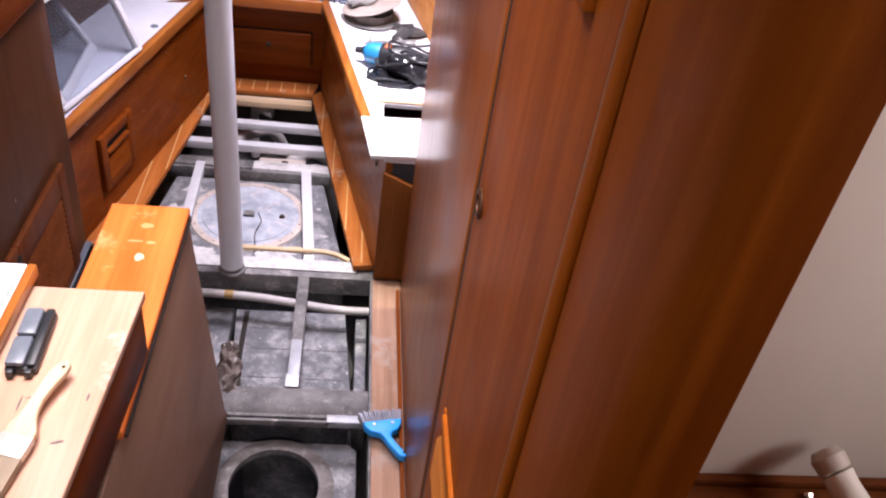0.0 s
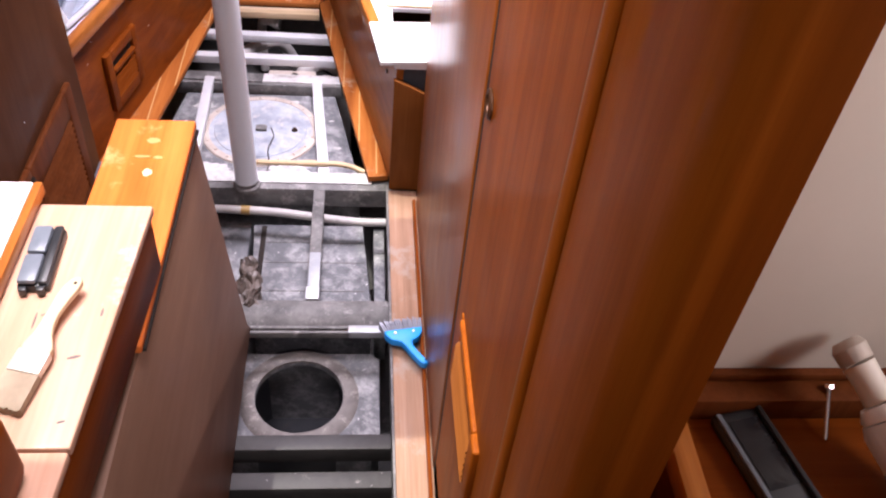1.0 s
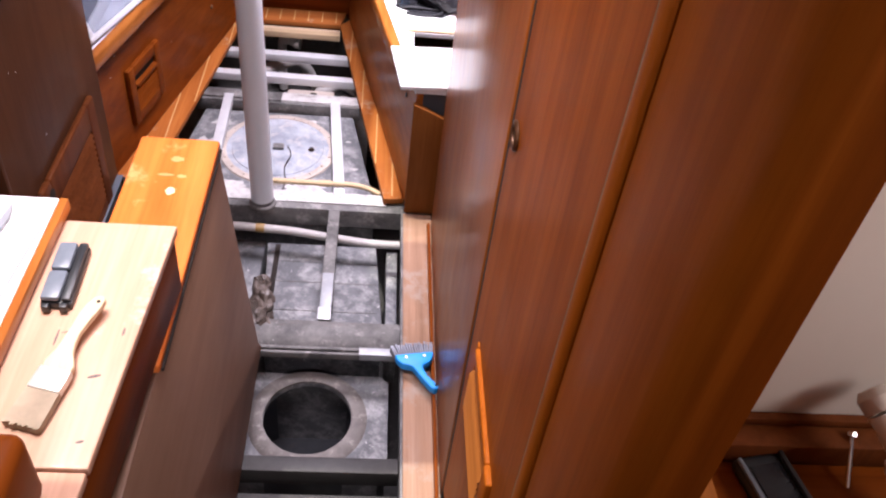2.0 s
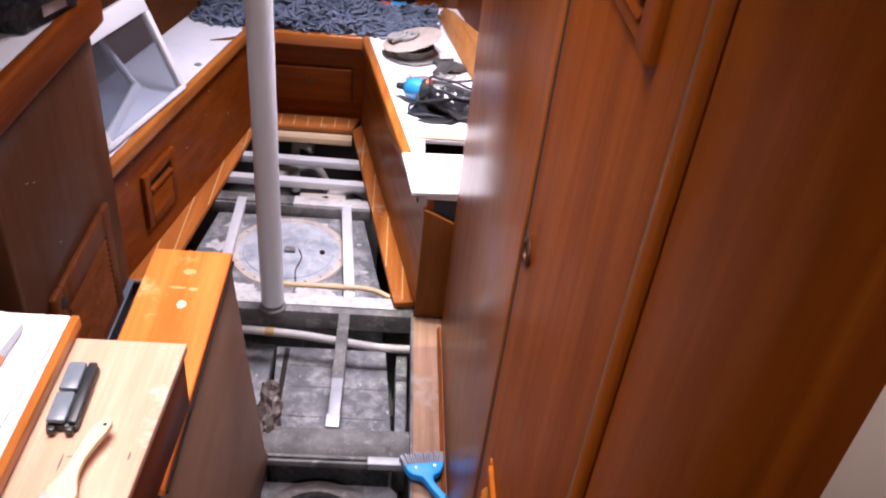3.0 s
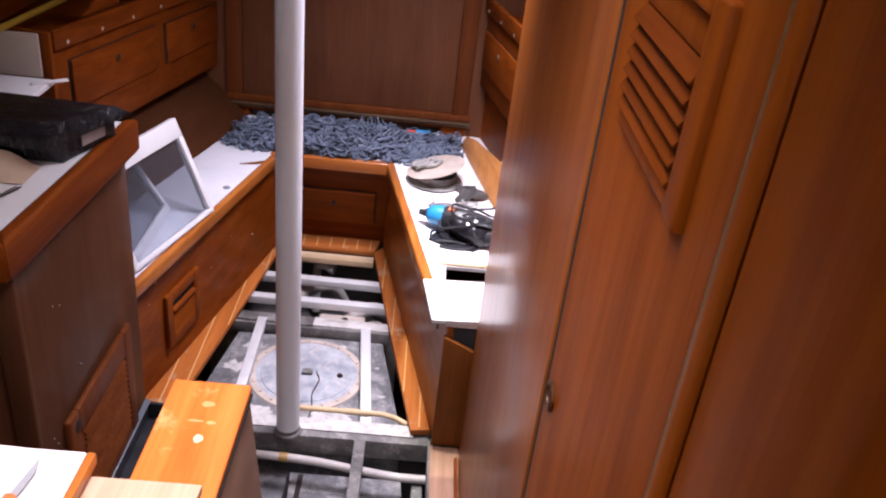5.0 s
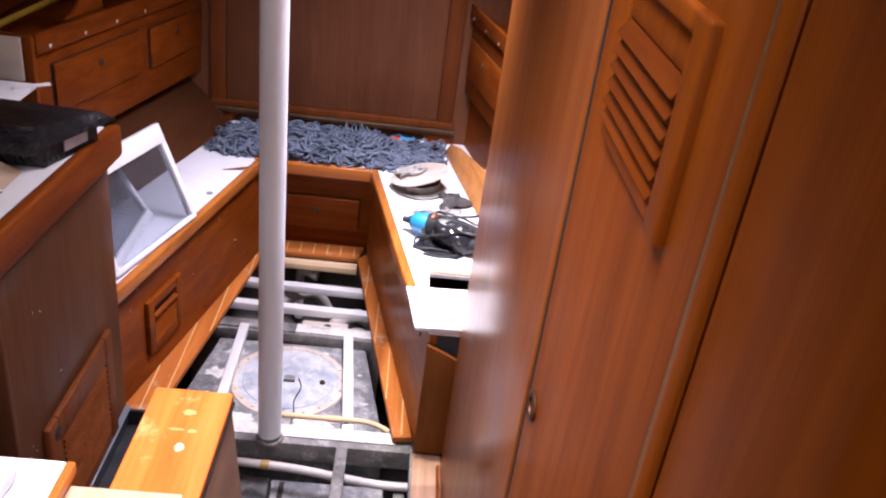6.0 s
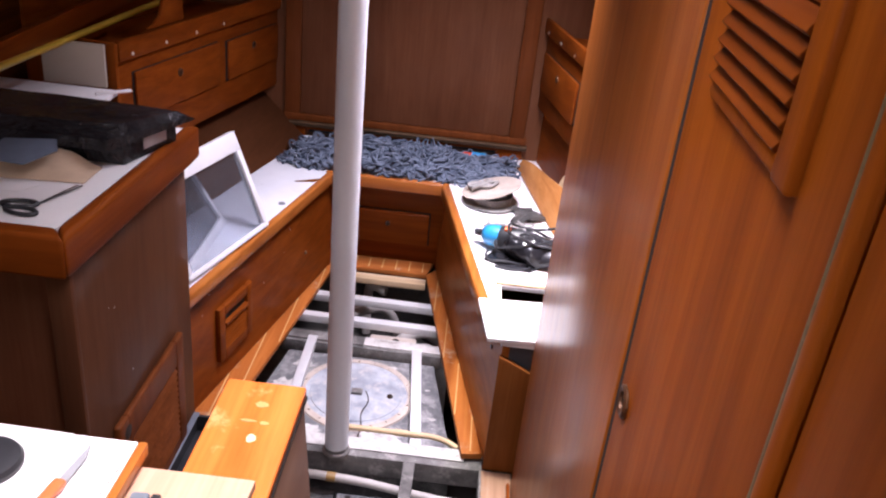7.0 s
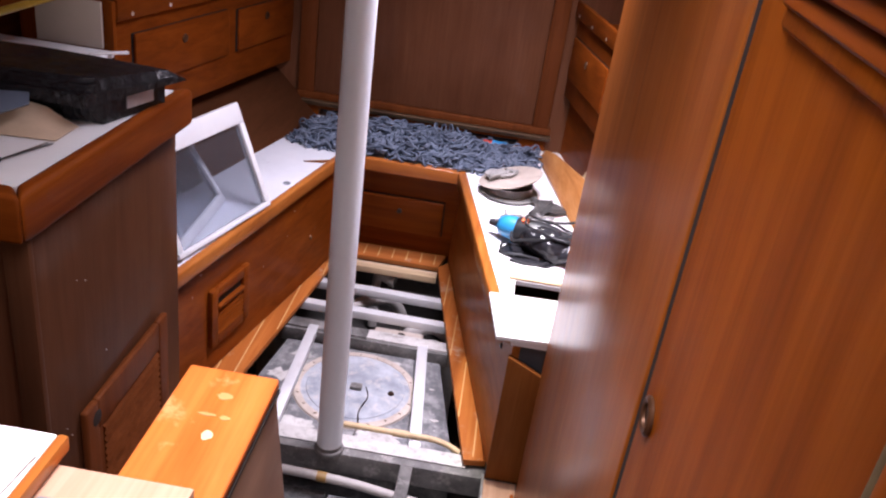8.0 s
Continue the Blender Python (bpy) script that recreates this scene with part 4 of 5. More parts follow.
part("edge_trim", boxed((-0.2715, 0.18, 0.929), (-0.260, 0.900, 0.9475)), "trim_y", sk, "orange varnished edge", bevel=0.003)

# specks of white paint on the dark panels
krng = random.Random(21)
for k in range(12):
    r = krng.uniform(0.001, 0.0023)
    on_cabinet = k % 2
    q = Vector((-0.6198, krng.uniform(1.50, 2.0), krng.uniform(0.15, 0.8))) if on_cabinet else FL @ Vector((krng.uniform(0.02, 0.9), 0.0002, krng.uniform(0.05, 0.36)))
    d = (1, 0, 0) if on_cabinet else FL.to_3x3() @ Vector((0, 1, 0))
    part("paint_speck", turned([(0, 0.0006), (r * 0.7, 0.0005), (r, 0)], facing(q, d), 8), "white_dusty", gc if on_cabinet else sp, "speck of white paint")
# ---- lockers along the sides ----


def locker(o, u, n, length, z0, z1, drawers, end, label):
    m = mat_of((o[0], o[1], 0), u, n)
    lk = thing("locker", (o[0], o[1], 0.6), label, "locker")
    part("face", boxed((0, -0.02, z0), (length, 0.0, z1), m), "mahogany_y", lk, bevel=0.002)
    part("shelf", boxed((0, -0.30, z1 - 0.03), (length, -0.021, z1 - 0.012), m), "mahogany_y", lk)
    part("underside", boxed((0, -0.30, z0), (length, -0.021, z0 + 0.015), m), "mahogany_y", lk)
    bk = bmesh.new()
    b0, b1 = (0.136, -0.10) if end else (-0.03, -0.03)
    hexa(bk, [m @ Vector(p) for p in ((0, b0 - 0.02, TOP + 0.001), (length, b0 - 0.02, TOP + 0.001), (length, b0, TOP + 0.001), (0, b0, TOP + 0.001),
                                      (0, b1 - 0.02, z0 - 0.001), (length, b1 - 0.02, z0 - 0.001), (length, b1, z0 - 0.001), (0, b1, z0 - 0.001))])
    # port panel: the locker's shade is put into its darker wood
    part("back_panel", bk, "locker_back_shaded" if end else "mahogany_y", lk)
    part("upper_back", boxed((0, -0.31, z1 - 0.01), (length, -0.301, 1.6), m), "mahogany_y", lk)
    fid = part("fiddle", boxed((0, 0.0005, z1 - 0.005), (length, 0.018, z1 + 0.055), m), "mahogany_y", lk, "varnished fiddle rail", bevel=0.005)
    for k in range(4):
        q = m @ Vector((0.06 + k * 0.17, 0.018, z1 + 0.01))
        part("screw", turned([(0, 0.0015), (0.005, 0.001), (0.006, 0)], facing(q, n), 10), "ferrule", fid)
    for u0, u1, a0, a1 in drawers:
        # near-black plate paints the shadow left of and below the drawer front
        part("drawer_gap", boxed((u0 - 0.004, 0.0002, a0 - 0.004), (u1 + 0.001, 0.002, a1 + 0.0005), m), "dark_gap", lk)
        dd = part("drawer_front", boxed((u0, 0.0022, a0), (u1, 0.014, a1), m), "mahogany_y", lk, "drawer front with rounded edge", bevel=0.006)
        q = m @ Vector(((u0 + u1) / 2 - 0.01, 0.014, (a0 + a1) / 2 + 0.025))
        part("knob", turned([(0.004, 0.004), (0.012, 0.004), (0.0135, 0.0), (0.012, -0.001)], facing(q, n), 18), "brass_old", dd, "round finger latch")
        part("knob_hole", turned([(0, 0.002), (0.008, 0.002)], facing(q, n), 14), "knob_dark", dd)
    if end:
        part("divider", poly([(0.17, z1 + 0.056), (0.36, z1 + 0.056), (0.36, z1 + 0.20), (0.30, z1 + 0.19), (0.255, z1 + 0.13), (0.235, z1 + 0.085), (0.205, z1 + 0.066)], -0.018, -0.002, m @ Matrix(((1, 0, 0, 0), (0, 0, 1, 0), (0, 1, 0, 0), (0, 0, 0, 1)))), "mahogany_y", lk, "curved shelf divider", bevel=0.004)
        part("end", boxed((-0.015, -0.30, z0), (-0.0005, 0.012, z1 + 0.05), m), "mahogany_z", lk, bevel=0.003)
    return lk


locker((-0.96, 2.47), (0.233, 0.972, 0), (0.972, -0.233, 0), 1.0, 0.625, 0.935,
       ((0.075, 0.55, 0.735, 0.885), (0.61, 0.985, 0.735, 0.875)), True, "mahogany side locker with two drawers under a fiddled shelf")
locker((0.335, 3.44), (0.215, -0.977, 0), (-0.977, -0.215, 0), 1.0, 0.655, 0.955,
       ((0.03, 0.46, 0.735, 0.885),), False, "mahogany side locker with a drawer under a fiddled shelf")

sh = thing("side_shelf", (-1.1, 2.3, 0.85), "white shelf with a cream end board", "shelf")
part("board", boxed((-1.35, 2.14, 0.842), (-0.945, 2.438, 0.858)), "white_laminate", sh, bevel=0.002)
part("end_board", boxed((-1.16, 2.44, 0.859), (-0.978, 2.452, 0.983)), "cream_board", sh, "cream end board", bevel=0.002)
part("bracket", boxed((-1.35, 2.2, 0.70), (-1.02, 2.22, 0.8415)), "mahogany_x", sh)
solo("stir_stick", boxed((-0.015, -0.05, 0), (0.0, 0.05, 0.006), pose(-0.938, 2.40, 0.8585, 0, 0, -50)), "paper_white", "thin white wooden stick on the shelf", "stick", bevel=0.001)
solo("batten", piped([(-1.125, 1.55, 0.9945), (-1.087, 2.10, 0.9945), (-1.037, 2.90, 0.9955), (-1.008, 3.36, 0.9955)], 0.0095, 10), "yellow_batten", "long yellow batten lying along the side lockers", "batten")
solo("wooden_rail", boxed((0, -0.012, 0.986), (1.85, 0.012, 1.046), mat_of((-1.09, 1.55, 0), (-0.03, 1, 0), (1, 0.03, 0))), "mahogany_y", "dark mahogany rail lying along the side lockers", "rail", bevel=0.004)

# ---- on the settees ----
solo("loose_board", poly([(0.154, 2.232), (0.184, 2.022), (0.342, 2.032), (0.352, 2.244)], 0.4235, 0.436), "white_laminate", "loose white laminated locker board on the settee", "board", bevel=0.002)


def pane_frame(bl, u, w, length, height, side, top, bottom, label):
    u, w = Vector(u).normalized(), Vector(w).normalized()
    n = u.cross(w)
    m = mat_of(bl, u, n, w)
    f = thing("framed_pane", bl, label, "window frame")
    bm = bmesh.new()
    box(bm, (0, -0.012, 0), (length, 0.012, bottom), m)
    part("bottom_rail", bm, "white_plastic", f, bevel=0.003)
    part("top_rail", boxed((0, -0.012, height - top), (length, 0.012, height), m), "white_plastic", f, bevel=0.004)
    part("stile", boxed((0, -0.0115, bottom), (side, 0.0115, height - top), m), "white_plastic", f, bevel=0.003)
    part("stile", boxed((length - side, -0.0115, bottom), (length, 0.0115, height - top), m), "white_plastic", f, bevel=0.003)
    g = part("pane", boxed((side, -0.002, bottom), (length - side, 0.002, height - top), m), "smoked_glass", f, "smoked dusty pane")
    g.visible_shadow = False
    return f


pane_frame((-0.654, 2.134, TOP + 0.008), (0.114, 0.411, 0), (-0.123, 0.033, 0.30), 0.430, 0.318, 0.022, 0.060, 0.014, "white plastic framed smoked pane leaning back on the settee")
pane_frame((-0.664, 2.140, TOP + 0.006), (-0.008, 0.40, 0), (-0.13, -0.012, 0.22), 0.385, 0.24, 0.018, 0.02, 0.028, "white framed dusty pane lying behind another")

# anchor chain: one long run of links heaped on the forward settee
rng = random.Random(7)
verts, faces = [], []
K, J = 8, 5
ring = []
for k in range(K * 2):
    a = 2 * math.pi * k / (K * 2)
    ring.append((0.0155 * (1 if math.cos(a) > 0 else -1) * 0.75 + 0.0115 * math.cos(a), 0.0125 * math.sin(a)))


def heap_height(x, y):
    s = (x + 0.18) / 0.46
    t = (y - 3.225 - 0.10 * max(0, x)) / (0.165 - 0.05 * s * s)
    h = max(0.0, 1 - s * s) ** 0.5 * max(0.0, 1 - t * t) ** 0.6
    return (0.066 if x < -0.02 else 0.034) * h * (0.75 + 0.8 * noise.noise(Vector((x * 12, y * 12, 0))))


def add_link(c, q):
    base = len(verts)
    n = len(ring)
    for k in range(n):
        p0, p1 = Vector((*ring[k], 0)), Vector((*ring[(k + 1) % n], 0))
        pm = Vector((*ring[k - 1], 0))
        tg = (p1 - pm).normalized()
        o = Vector((-tg.y, tg.x, 0))
        for j in range(J):
            b = 2 * math.pi * j / J
            p = p0 + 0.0043 * (math.cos(b) * o + math.sin(b) * Vector((0, 0, 1)))
            verts.append(c + q @ p)
    for k in range(n):
        for j in range(J):
            faces.append((base + k * J + j, base + ((k + 1) % n) * J + j, base + ((k + 1) % n) * J + (j + 1) % J, base + k * J + (j + 1) % J))


for i in range(1150):
    while True:
        x, y = rng.uniform(-0.64, 0.245), rng.uniform(3.09, 3.42)
        y += 0.06 * max(0, x - 0.05)
        h = heap_height(x, y)
        if h > 0.004 and (x < 0.12 or y < 3.38) and x > -0.60 + 0.3 * (y - 3.2):
            break
    z = TOP + 0.006 + h * (rng.random() ** 0.7)
    dirn = rng.uniform(0, math.pi) if i % 3 else rng.gauss(0.2, 0.4)
    q = Euler((rng.uniform(-1.0, 1.0), rng.gauss(0, 0.3), dirn)).to_quaternion()
    for k in range(2):
        add_link(Vector((x, y, z)) + q @ Vector((0.029 * k, 0, 0)), q @ Euler((1.45 * k, 0, 0)).to_quaternion())
me = bpy.data.meshes.new("anchor_chain")
me.from_pydata([tuple(v) for v in verts], [], faces)
me.materials.append(MATS["chain_steel"])
me.polygons.foreach_set("use_smooth", [True] * len(me.polygons))
tagged(new("anchor_chain", me), "heaped grey galvanised anchor chain on the forward settee", "chain", kind="stuff")

bottle_ob = thing("bottle", (0.05, 3.36, TOP), "small blue and red bottle lying behind the chain", "bottle")
part("body", piped([(0.095, 3.375, 0.440), (0.150, 3.368, 0.440)], 0.018, 14), "blue_tool", bottle_ob)
part("cap", piped([(0.060, 3.379, 0.440), (0.0945, 3.375, 0.440)], 0.013, 14), "red_plastic", bottle_ob)

pl = thing("hub_plate", (0.175, 2.97, TOP), "round grimy steel plate with frayed rope on it", "plate")
PM = pose(0.180, 2.955, TOP + 0.004, 0, 0, 20) @ Matrix.Diagonal((0.86, 0.86, 0.95, 1))
part("base_flange", turned([(0, 0.010), (0.092, 0.010), (0.112, 0.009), (0.116, 0.005), (0.112, 0.0), (0, 0.0)], PM, 48), "plate_steel", pl)
part("drum", turned([(0.088, 0.0105), (0.086, 0.030), (0.090, 0.040)], PM, 48), "manhole_rim", pl, "dark grimy drum")
PM = pose(0.190, 2.955, TOP + 0.018, -2, -16, 0) @ Matrix.Diagonal((0.88, 0.88, 0.95, 1))
part("flange", turned([(0.084, 0.036), (0.110, 0.040), (0.121, 0.044), (0.124, 0.048), (0.118, 0.050), (0.09, 0.046), (0.066, 0.045), (0.06, 0.048), (0, 0.048)], PM, 48), "lid_rim", pl, "pale scraped top flange")
rr = random.Random(3)
bm = bmesh.new()
for k in range(8):
    pts, a = [], rr.uniform(0, 6)
    for i in range(9):
        a += rr.uniform(0.3, 0.9)
        r = rr.uniform(0.02, 0.085)
        pts.append(PM @ Vector((0.75 * r * math.cos(a) - 0.035, 0.6 * r * math.sin(a) + 0.02, 0.051 + 0.018 * rr.random())))
    tube(bm, spline(pts, 5), 0.0052, 7)
part("rope", bm, "old_rope", pl, "frayed grey rope")

# flat dark lump modelled for the shadow and debris between plate and plank
bm = bmesh.new()
bmesh.ops.create_icosphere(bm, subdivisions=4, radius=1.0, matrix=Matrix.LocRotScale((0.302, 2.860, TOP + 0.005), Euler((0, 0, -0.2)), (0.050, 0.082, 0.007)))
for v in bm.verts:
    v.co += 0.030 * noise.noise_vector(v.co * 17) + 0.008 * noise.noise_vector(v.co * 60)
    v.co.z = max(v.co.z, TOP + 0.001)
solo("dirty_cloth", bm, "bilge_dark", "dark lumpy patch standing in for shadow and debris beside a steel plate", "cloth")

pt = thing("power_tool", (0.27, 2.55, TOP), "blue and black power tool with a coiled cable", "power tool")
TM = facing((0.185, 2.600, TOP + 0.043), (0.93, -0.30, 0.02))
part("motor_cap", turned([(0, -0.034), (0.012, -0.033), (0.025, -0.025), (0.033, -0.010), (0.036, 0.012), (0.036, 0.028)], TM, 28), "blue_tool", pt, "blue domed motor housing")
part("body", turned([(0.036, 0.0285), (0.039, 0.034), (0.038, 0.07), (0.040, 0.10), (0.036, 0.14), (0.027, 0.19), (0.012, 0.21), (0, 0.212)], TM, 28), "black_plastic", pt, "glossy black body")
part("switch", boxed((-0.008, -0.010, 0.040), (0.008, 0.010, 0.050), TM @ pose(0, 0, 0, 90, 0, 200) @ pose(0, 0.055, -0.004)), "orange_plastic", pt, "orange switch", bevel=0.002)
part("nose", turned([(0, -0.060), (0.010, -0.058), (0.012, -0.036), (0.018, -0.030)], TM, 18), "black_plastic", pt)
for k, (cx, cy, rx, ry, h, tilt) in enumerate(((0.300, 2.545, 0.105, 0.060, 0.072, 0.02), (0.315, 2.535, 0.085, 0.055, 0.082, -0.015), (0.290, 2.52, 0.120, 0.045, 0.010, 0.0))):
    pts = [(cx + rx * math.cos(a), cy + ry * math.sin(a) + 0.01 * math.sin(3 * a), TOP + h + tilt * math.cos(a) * 1.5 + 0.004 * math.sin(5 * a)) for a in [2 * math.pi * i / 24 for i in range(25)]]
    part("cable", piped(pts, 0.0042, 7), "black_plastic", pt, "black cable")
part("cable", piped(spline([(0.33, 2.50, TOP + 0.012), (0.30, 2.46, TOP + 0.006), (0.25, 2.448, TOP + 0.005), (0.20, 2.458, TOP + 0.005)]), 0.0038, 7), "black_plastic", pt)
bm = bmesh.new()
prism(bm, [(0.165, 2.50), (0.24, 2.455), (0.31, 2.445), (0.36, 2.50), (0.36, 2.62), (0.25, 2.66), (0.20, 2.58)], TOP + 0.0005, TOP + 0.004)
for v in bm.verts:
    v.co.z += 0.0 if v.co.z < TOP + 0.002 else 0.004 * rr.random()
solo("plastic_sheet", bm, "black_film", "crumpled black plastic sheet under a tool", "plastic sheet", bevel=0.001)
bm = bmesh.new()
bmesh.ops.create_icosphere(bm, subdivisions=5, radius=1.0, matrix=Matrix.LocRotScale((0.315, 2.530, TOP + 0.036), Euler((0.1, 0.05, -0.35)), (0.098, 0.062, 0.040)))
for v in bm.verts:
    v.co += 0.012 * noise.noise_vector(v.co * 20) + 0.005 * noise.noise_vector(v.co * 55)
    v.co.z = max(v.co.z, TOP + 0.004)
solo("plastic_bag", bm, "black_film", "glossy crumpled black plastic bag on the settee", "plastic bag")
lb = thing("light_cord", (0.24, 2.74, TOP), "tangle of pale cord and wire on the settee", "cord")
bm = bmesh.new()
for k in range(4):
    pts = [(0.24 + rr.uniform(-0.09, 0.10), 2.73 + rr.uniform(-0.05, 0.06), TOP + 0.006 + 0.02 * rr.random()) for i in range(7)]
    tube(bm, spline(pts, 6), 0.0034, 6)
part("cord", bm, "old_rope", lb)

pu, pw = Vector((0.125, -0.64, 0.0)).normalized(), Vector((0.45, 0.09, 0.88)).normalized()
solo("loose_plank", poly([(0, 0), (0.66, 0), (0.66, 0.150), (0.10, 0.070), (0.005, 0.045)], -0.006, 0.006, mat_of((0.285, 3.335, TOP + 0.004), pu, pw, pu.cross(pw))), "plank_orange", "loose varnished plank leaning against the side lockers", "plank", bevel=0.002)
solo("offcut", boxed((-0.035, -0.008, 0), (0.035, 0.008, 0.10), mat_of((0.415, 3.03, TOP + 0.002), (0.2, -0.97, 0), (-0.9, -0.2, 0.4), (0.4, 0.1, 0.9))), "pale_wood", "pale wooden offcut leaning behind a plank", "offcut", bevel=0.002)

# ---- on the galley counter ----
bx = thing("black_box", (-0.8, 1.85, 0.918), "box wrapped in torn glossy black plastic", "box")
part("body", poly([(-1.15, 1.765), (-0.645, 1.765), (-0.592, 1.935), (-1.15, 1.935)], 0.9185, 0.981), "black_wrap", bx, bevel=0.004)
bm = bmesh.new()
rim = [(-1.15, 1.722), (-0.90, 1.722), (-0.662, 1.726), (-0.552, 1.948), (-0.80, 1.965), (-1.15, 1.965)]
top = [(-1.15, 1.772), (-0.90, 1.770), (-0.655, 1.776), (-0.585, 1.925), (-0.80, 1.935), (-1.15, 1.935)]
a = [bm.verts.new((x, y, z)) for (x, y), z in zip(rim, (0.968, 0.966, 0.962, 0.974, 0.97, 0.97))]
b = [bm.verts.new((x, y, z)) for (x, y), z in zip(top, (1.004, 1.001, 1.006, 0.997, 1.0, 1.0))]
c = [bm.verts.new((x * 0.97 - 0.02, y * 0.9 + 0.18, 0.984)) for x, y in rim]
n = len(rim)
for k in range(n):
    j = (k + 1) % n
    bm.faces.new((a[k], a[j], b[j], b[k])), bm.faces.new((a[j], a[k], c[k], c[j]))
bm.faces.new(b), bm.faces.new(c[::-1])
bmesh.ops.triangulate(bm, faces=[f for f in bm.faces if len(f.verts) > 4])
bmesh.ops.subdivide_edges(bm, edges=bm.edges, cuts=9, use_grid_fill=True)
for v in bm.verts:
    v.co += 0.0012 * noise.noise_vector(v.co * 11)
    v.co.y -= 0.0022 * abs(noise.noise(Vector((v.co.x * 30, v.co.y * 10, v.co.z * 26 + 5))))
part("lid", bm, "black_wrap", bx, "creased black plastic lid")
part("label_patch", boxed((0.060, 0.001, 0.020), (0.135, 0.0035, 0.050), mat_of((-0.6435, 1.765, 0.9185), (0.053, 0.17, 0), (0.17, -0.053, 0))), "torn_label", bx, "torn pale label")
bm = bmesh.new()
NX, NY = 16, 5
for side in (0, 1):
    for i in range(NX + 1):
        for j in range(NY + 1):
            s, t = i / NX, j / NY
            zz = 0.9195 + 0.040 * t * (0.35 + 0.65 * math.sin(math.pi * s) ** 0.7) * min(1, (1 - s) * 6) + 0.005 * math.sin(8 * s + 3 * t) * t * (1 - s) + 0.0015 * side
            bm.verts.new((-0.98 + 0.30 * s, 1.62 + 0.085 * t + 0.03 * s, zz))
bm.verts.ensure_lookup_table()
idx = lambda side, i, j: bm.verts[side * (NX + 1) * (NY + 1) + i * (NY + 1) + j]
for i in range(NX):
    for j in range(NY):
        bm.faces.new((idx(1, i, j), idx(1, i + 1, j), idx(1, i + 1, j + 1), idx(1, i, j + 1)))
        bm.faces.new((idx(0, i, j), idx(0, i, j + 1), idx(0, i + 1, j + 1), idx(0, i + 1, j)))
for i in range(NX):
    bm.faces.new((idx(0, i, 0), idx(0, i + 1, 0), idx(1, i + 1, 0), idx(1, i, 0))), bm.faces.new((idx(0, i, NY), idx(1, i, NY), idx(1, i + 1, NY), idx(0, i + 1, NY)))
for j in range(NY):
    bm.faces.new((idx(0, 0, j), idx(1, 0, j), idx(1, 0, j + 1), idx(0, 0, j + 1))), bm.faces.new((idx(0, NX, j), idx(0, NX, j + 1), idx(1, NX, j + 1), idx(1, NX, j)))
sd = solo("sandpaper", bm, "sandpaper_tan", "curled tan sandpaper sheet on the white counter", "sandpaper")
bm = bmesh.new()
prism(bm, [(0.02, -0.05), (0.12, -0.06), (0.16, 0.0), (0.13, 0.05), (0.03, 0.04)], 0, 0.003, pose(-0.905, 1.70, 0.958, 12, -3, -4))
solo("sanding_pad", bm, "sandpaper_grey", "blue-grey abrasive sheet lying on sandpaper", "abrasive sheet", bevel=0.001)
sc = thing("scissors", (-0.72, 1.51, 0.918), "black-handled scissors on the white counter", "scissors")
for k, (x, y, a) in enumerate(((-0.745, 1.525, 10), (-0.728, 1.497, -12))):
    m = pose(x, y, 0.9225, 0, 0, a)
    pts = [m @ Vector((0.032 * math.cos(b), 0.014 * math.sin(b), 0)) for b in [2 * math.pi * i / 20 for i in range(21)]]
    part("handle", piped(pts, 0.0042, 8), "black_plastic", sc, "black plastic loop")
for k, a in enumerate((74, 69)):
    part("blade", boxed((0.02, -0.0022, 0), (0.13, 0.0022, 0.0016), pose(-0.722, 1.512, 0.920 + 0.0018 * k, 0, 0, a)), "black_plastic" if k else "steel", sc, bevel=0.0005)
bm = bmesh.new()
prism(bm, [(-1.0, 1.575), (-0.78, 1.58), (-0.755, 1.62), (-1.0, 1.625)], 0.9183, 0.9188)
solo("paper_sheet", bm, "paper_white", "flat white paper sheet on the counter", "paper")
tr = thing("plastic_tray", (-0.56, 1.85, 0), "black plastic tray on the galley floor", "tray")
bm = bmesh.new()
box(bm, (-0.612, 1.70, 0.0), (-0.50, 2.03, 0.012)), box(bm, (-0.612, 1.70, 0.012), (-0.604, 2.03, 0.06)), box(bm, (-0.508, 1.70, 0.012), (-0.50, 2.03, 0.06)), box(bm, (-0.604, 2.02, 0.012), (-0.508, 2.03, 0.06)), box(bm, (-0.604, 1.70, 0.012), (-0.508, 1.71, 0.06))
part("shell", bm, "black_plastic", tr)
part("lip", boxed((-0.616, 1.70, 0.0605), (-0.598, 2.034, 0.066)), "grey_plastic", tr, "scuffed grey lip", bevel=0.002)

# ---- near the ladder ----
pb = thing("paint_brush", (-0.19, 0.66, 0.928), "flat paint brush with a pale wooden handle", "paint brush")
BM = mat_of((-0.214, 0.572, 0.929), (0.038, 0.165, 0.012), (-0.165, 0.038, 0), (-0.0027, -0.0117, 0.169))
prof = [(0.066, 0.0155), (0.074, 0.0160), (0.081, 0.0135), (0.089, 0.0098), (0.100, 0.0075), (0.115, 0.0065), (0.135, 0.0078), (0.152, 0.0085), (0.163, 0.0065), (0.168, 0.002)]
bow = lambda a: 0.006 * math.sin(max(0.0, a - 0.07) / 0.1 * math.pi)
bm = bmesh.new()
prism(bm, [(a, bow(a) + b) for a, b in prof] + [(a, bow(a) - b) for a, b in reversed(prof)], 0.001, 0.010, BM)
hd = part("handle", bm, "handle_wood", pb, "pale wooden handle", bevel=0.0025, segments=3)
part("hang_hole", turned([(0, 0.0006), (0.0022, 0.0006)], BM @ Matrix.Translation((0.158, 0, 0.0102)), 12), "dark_gap", hd)
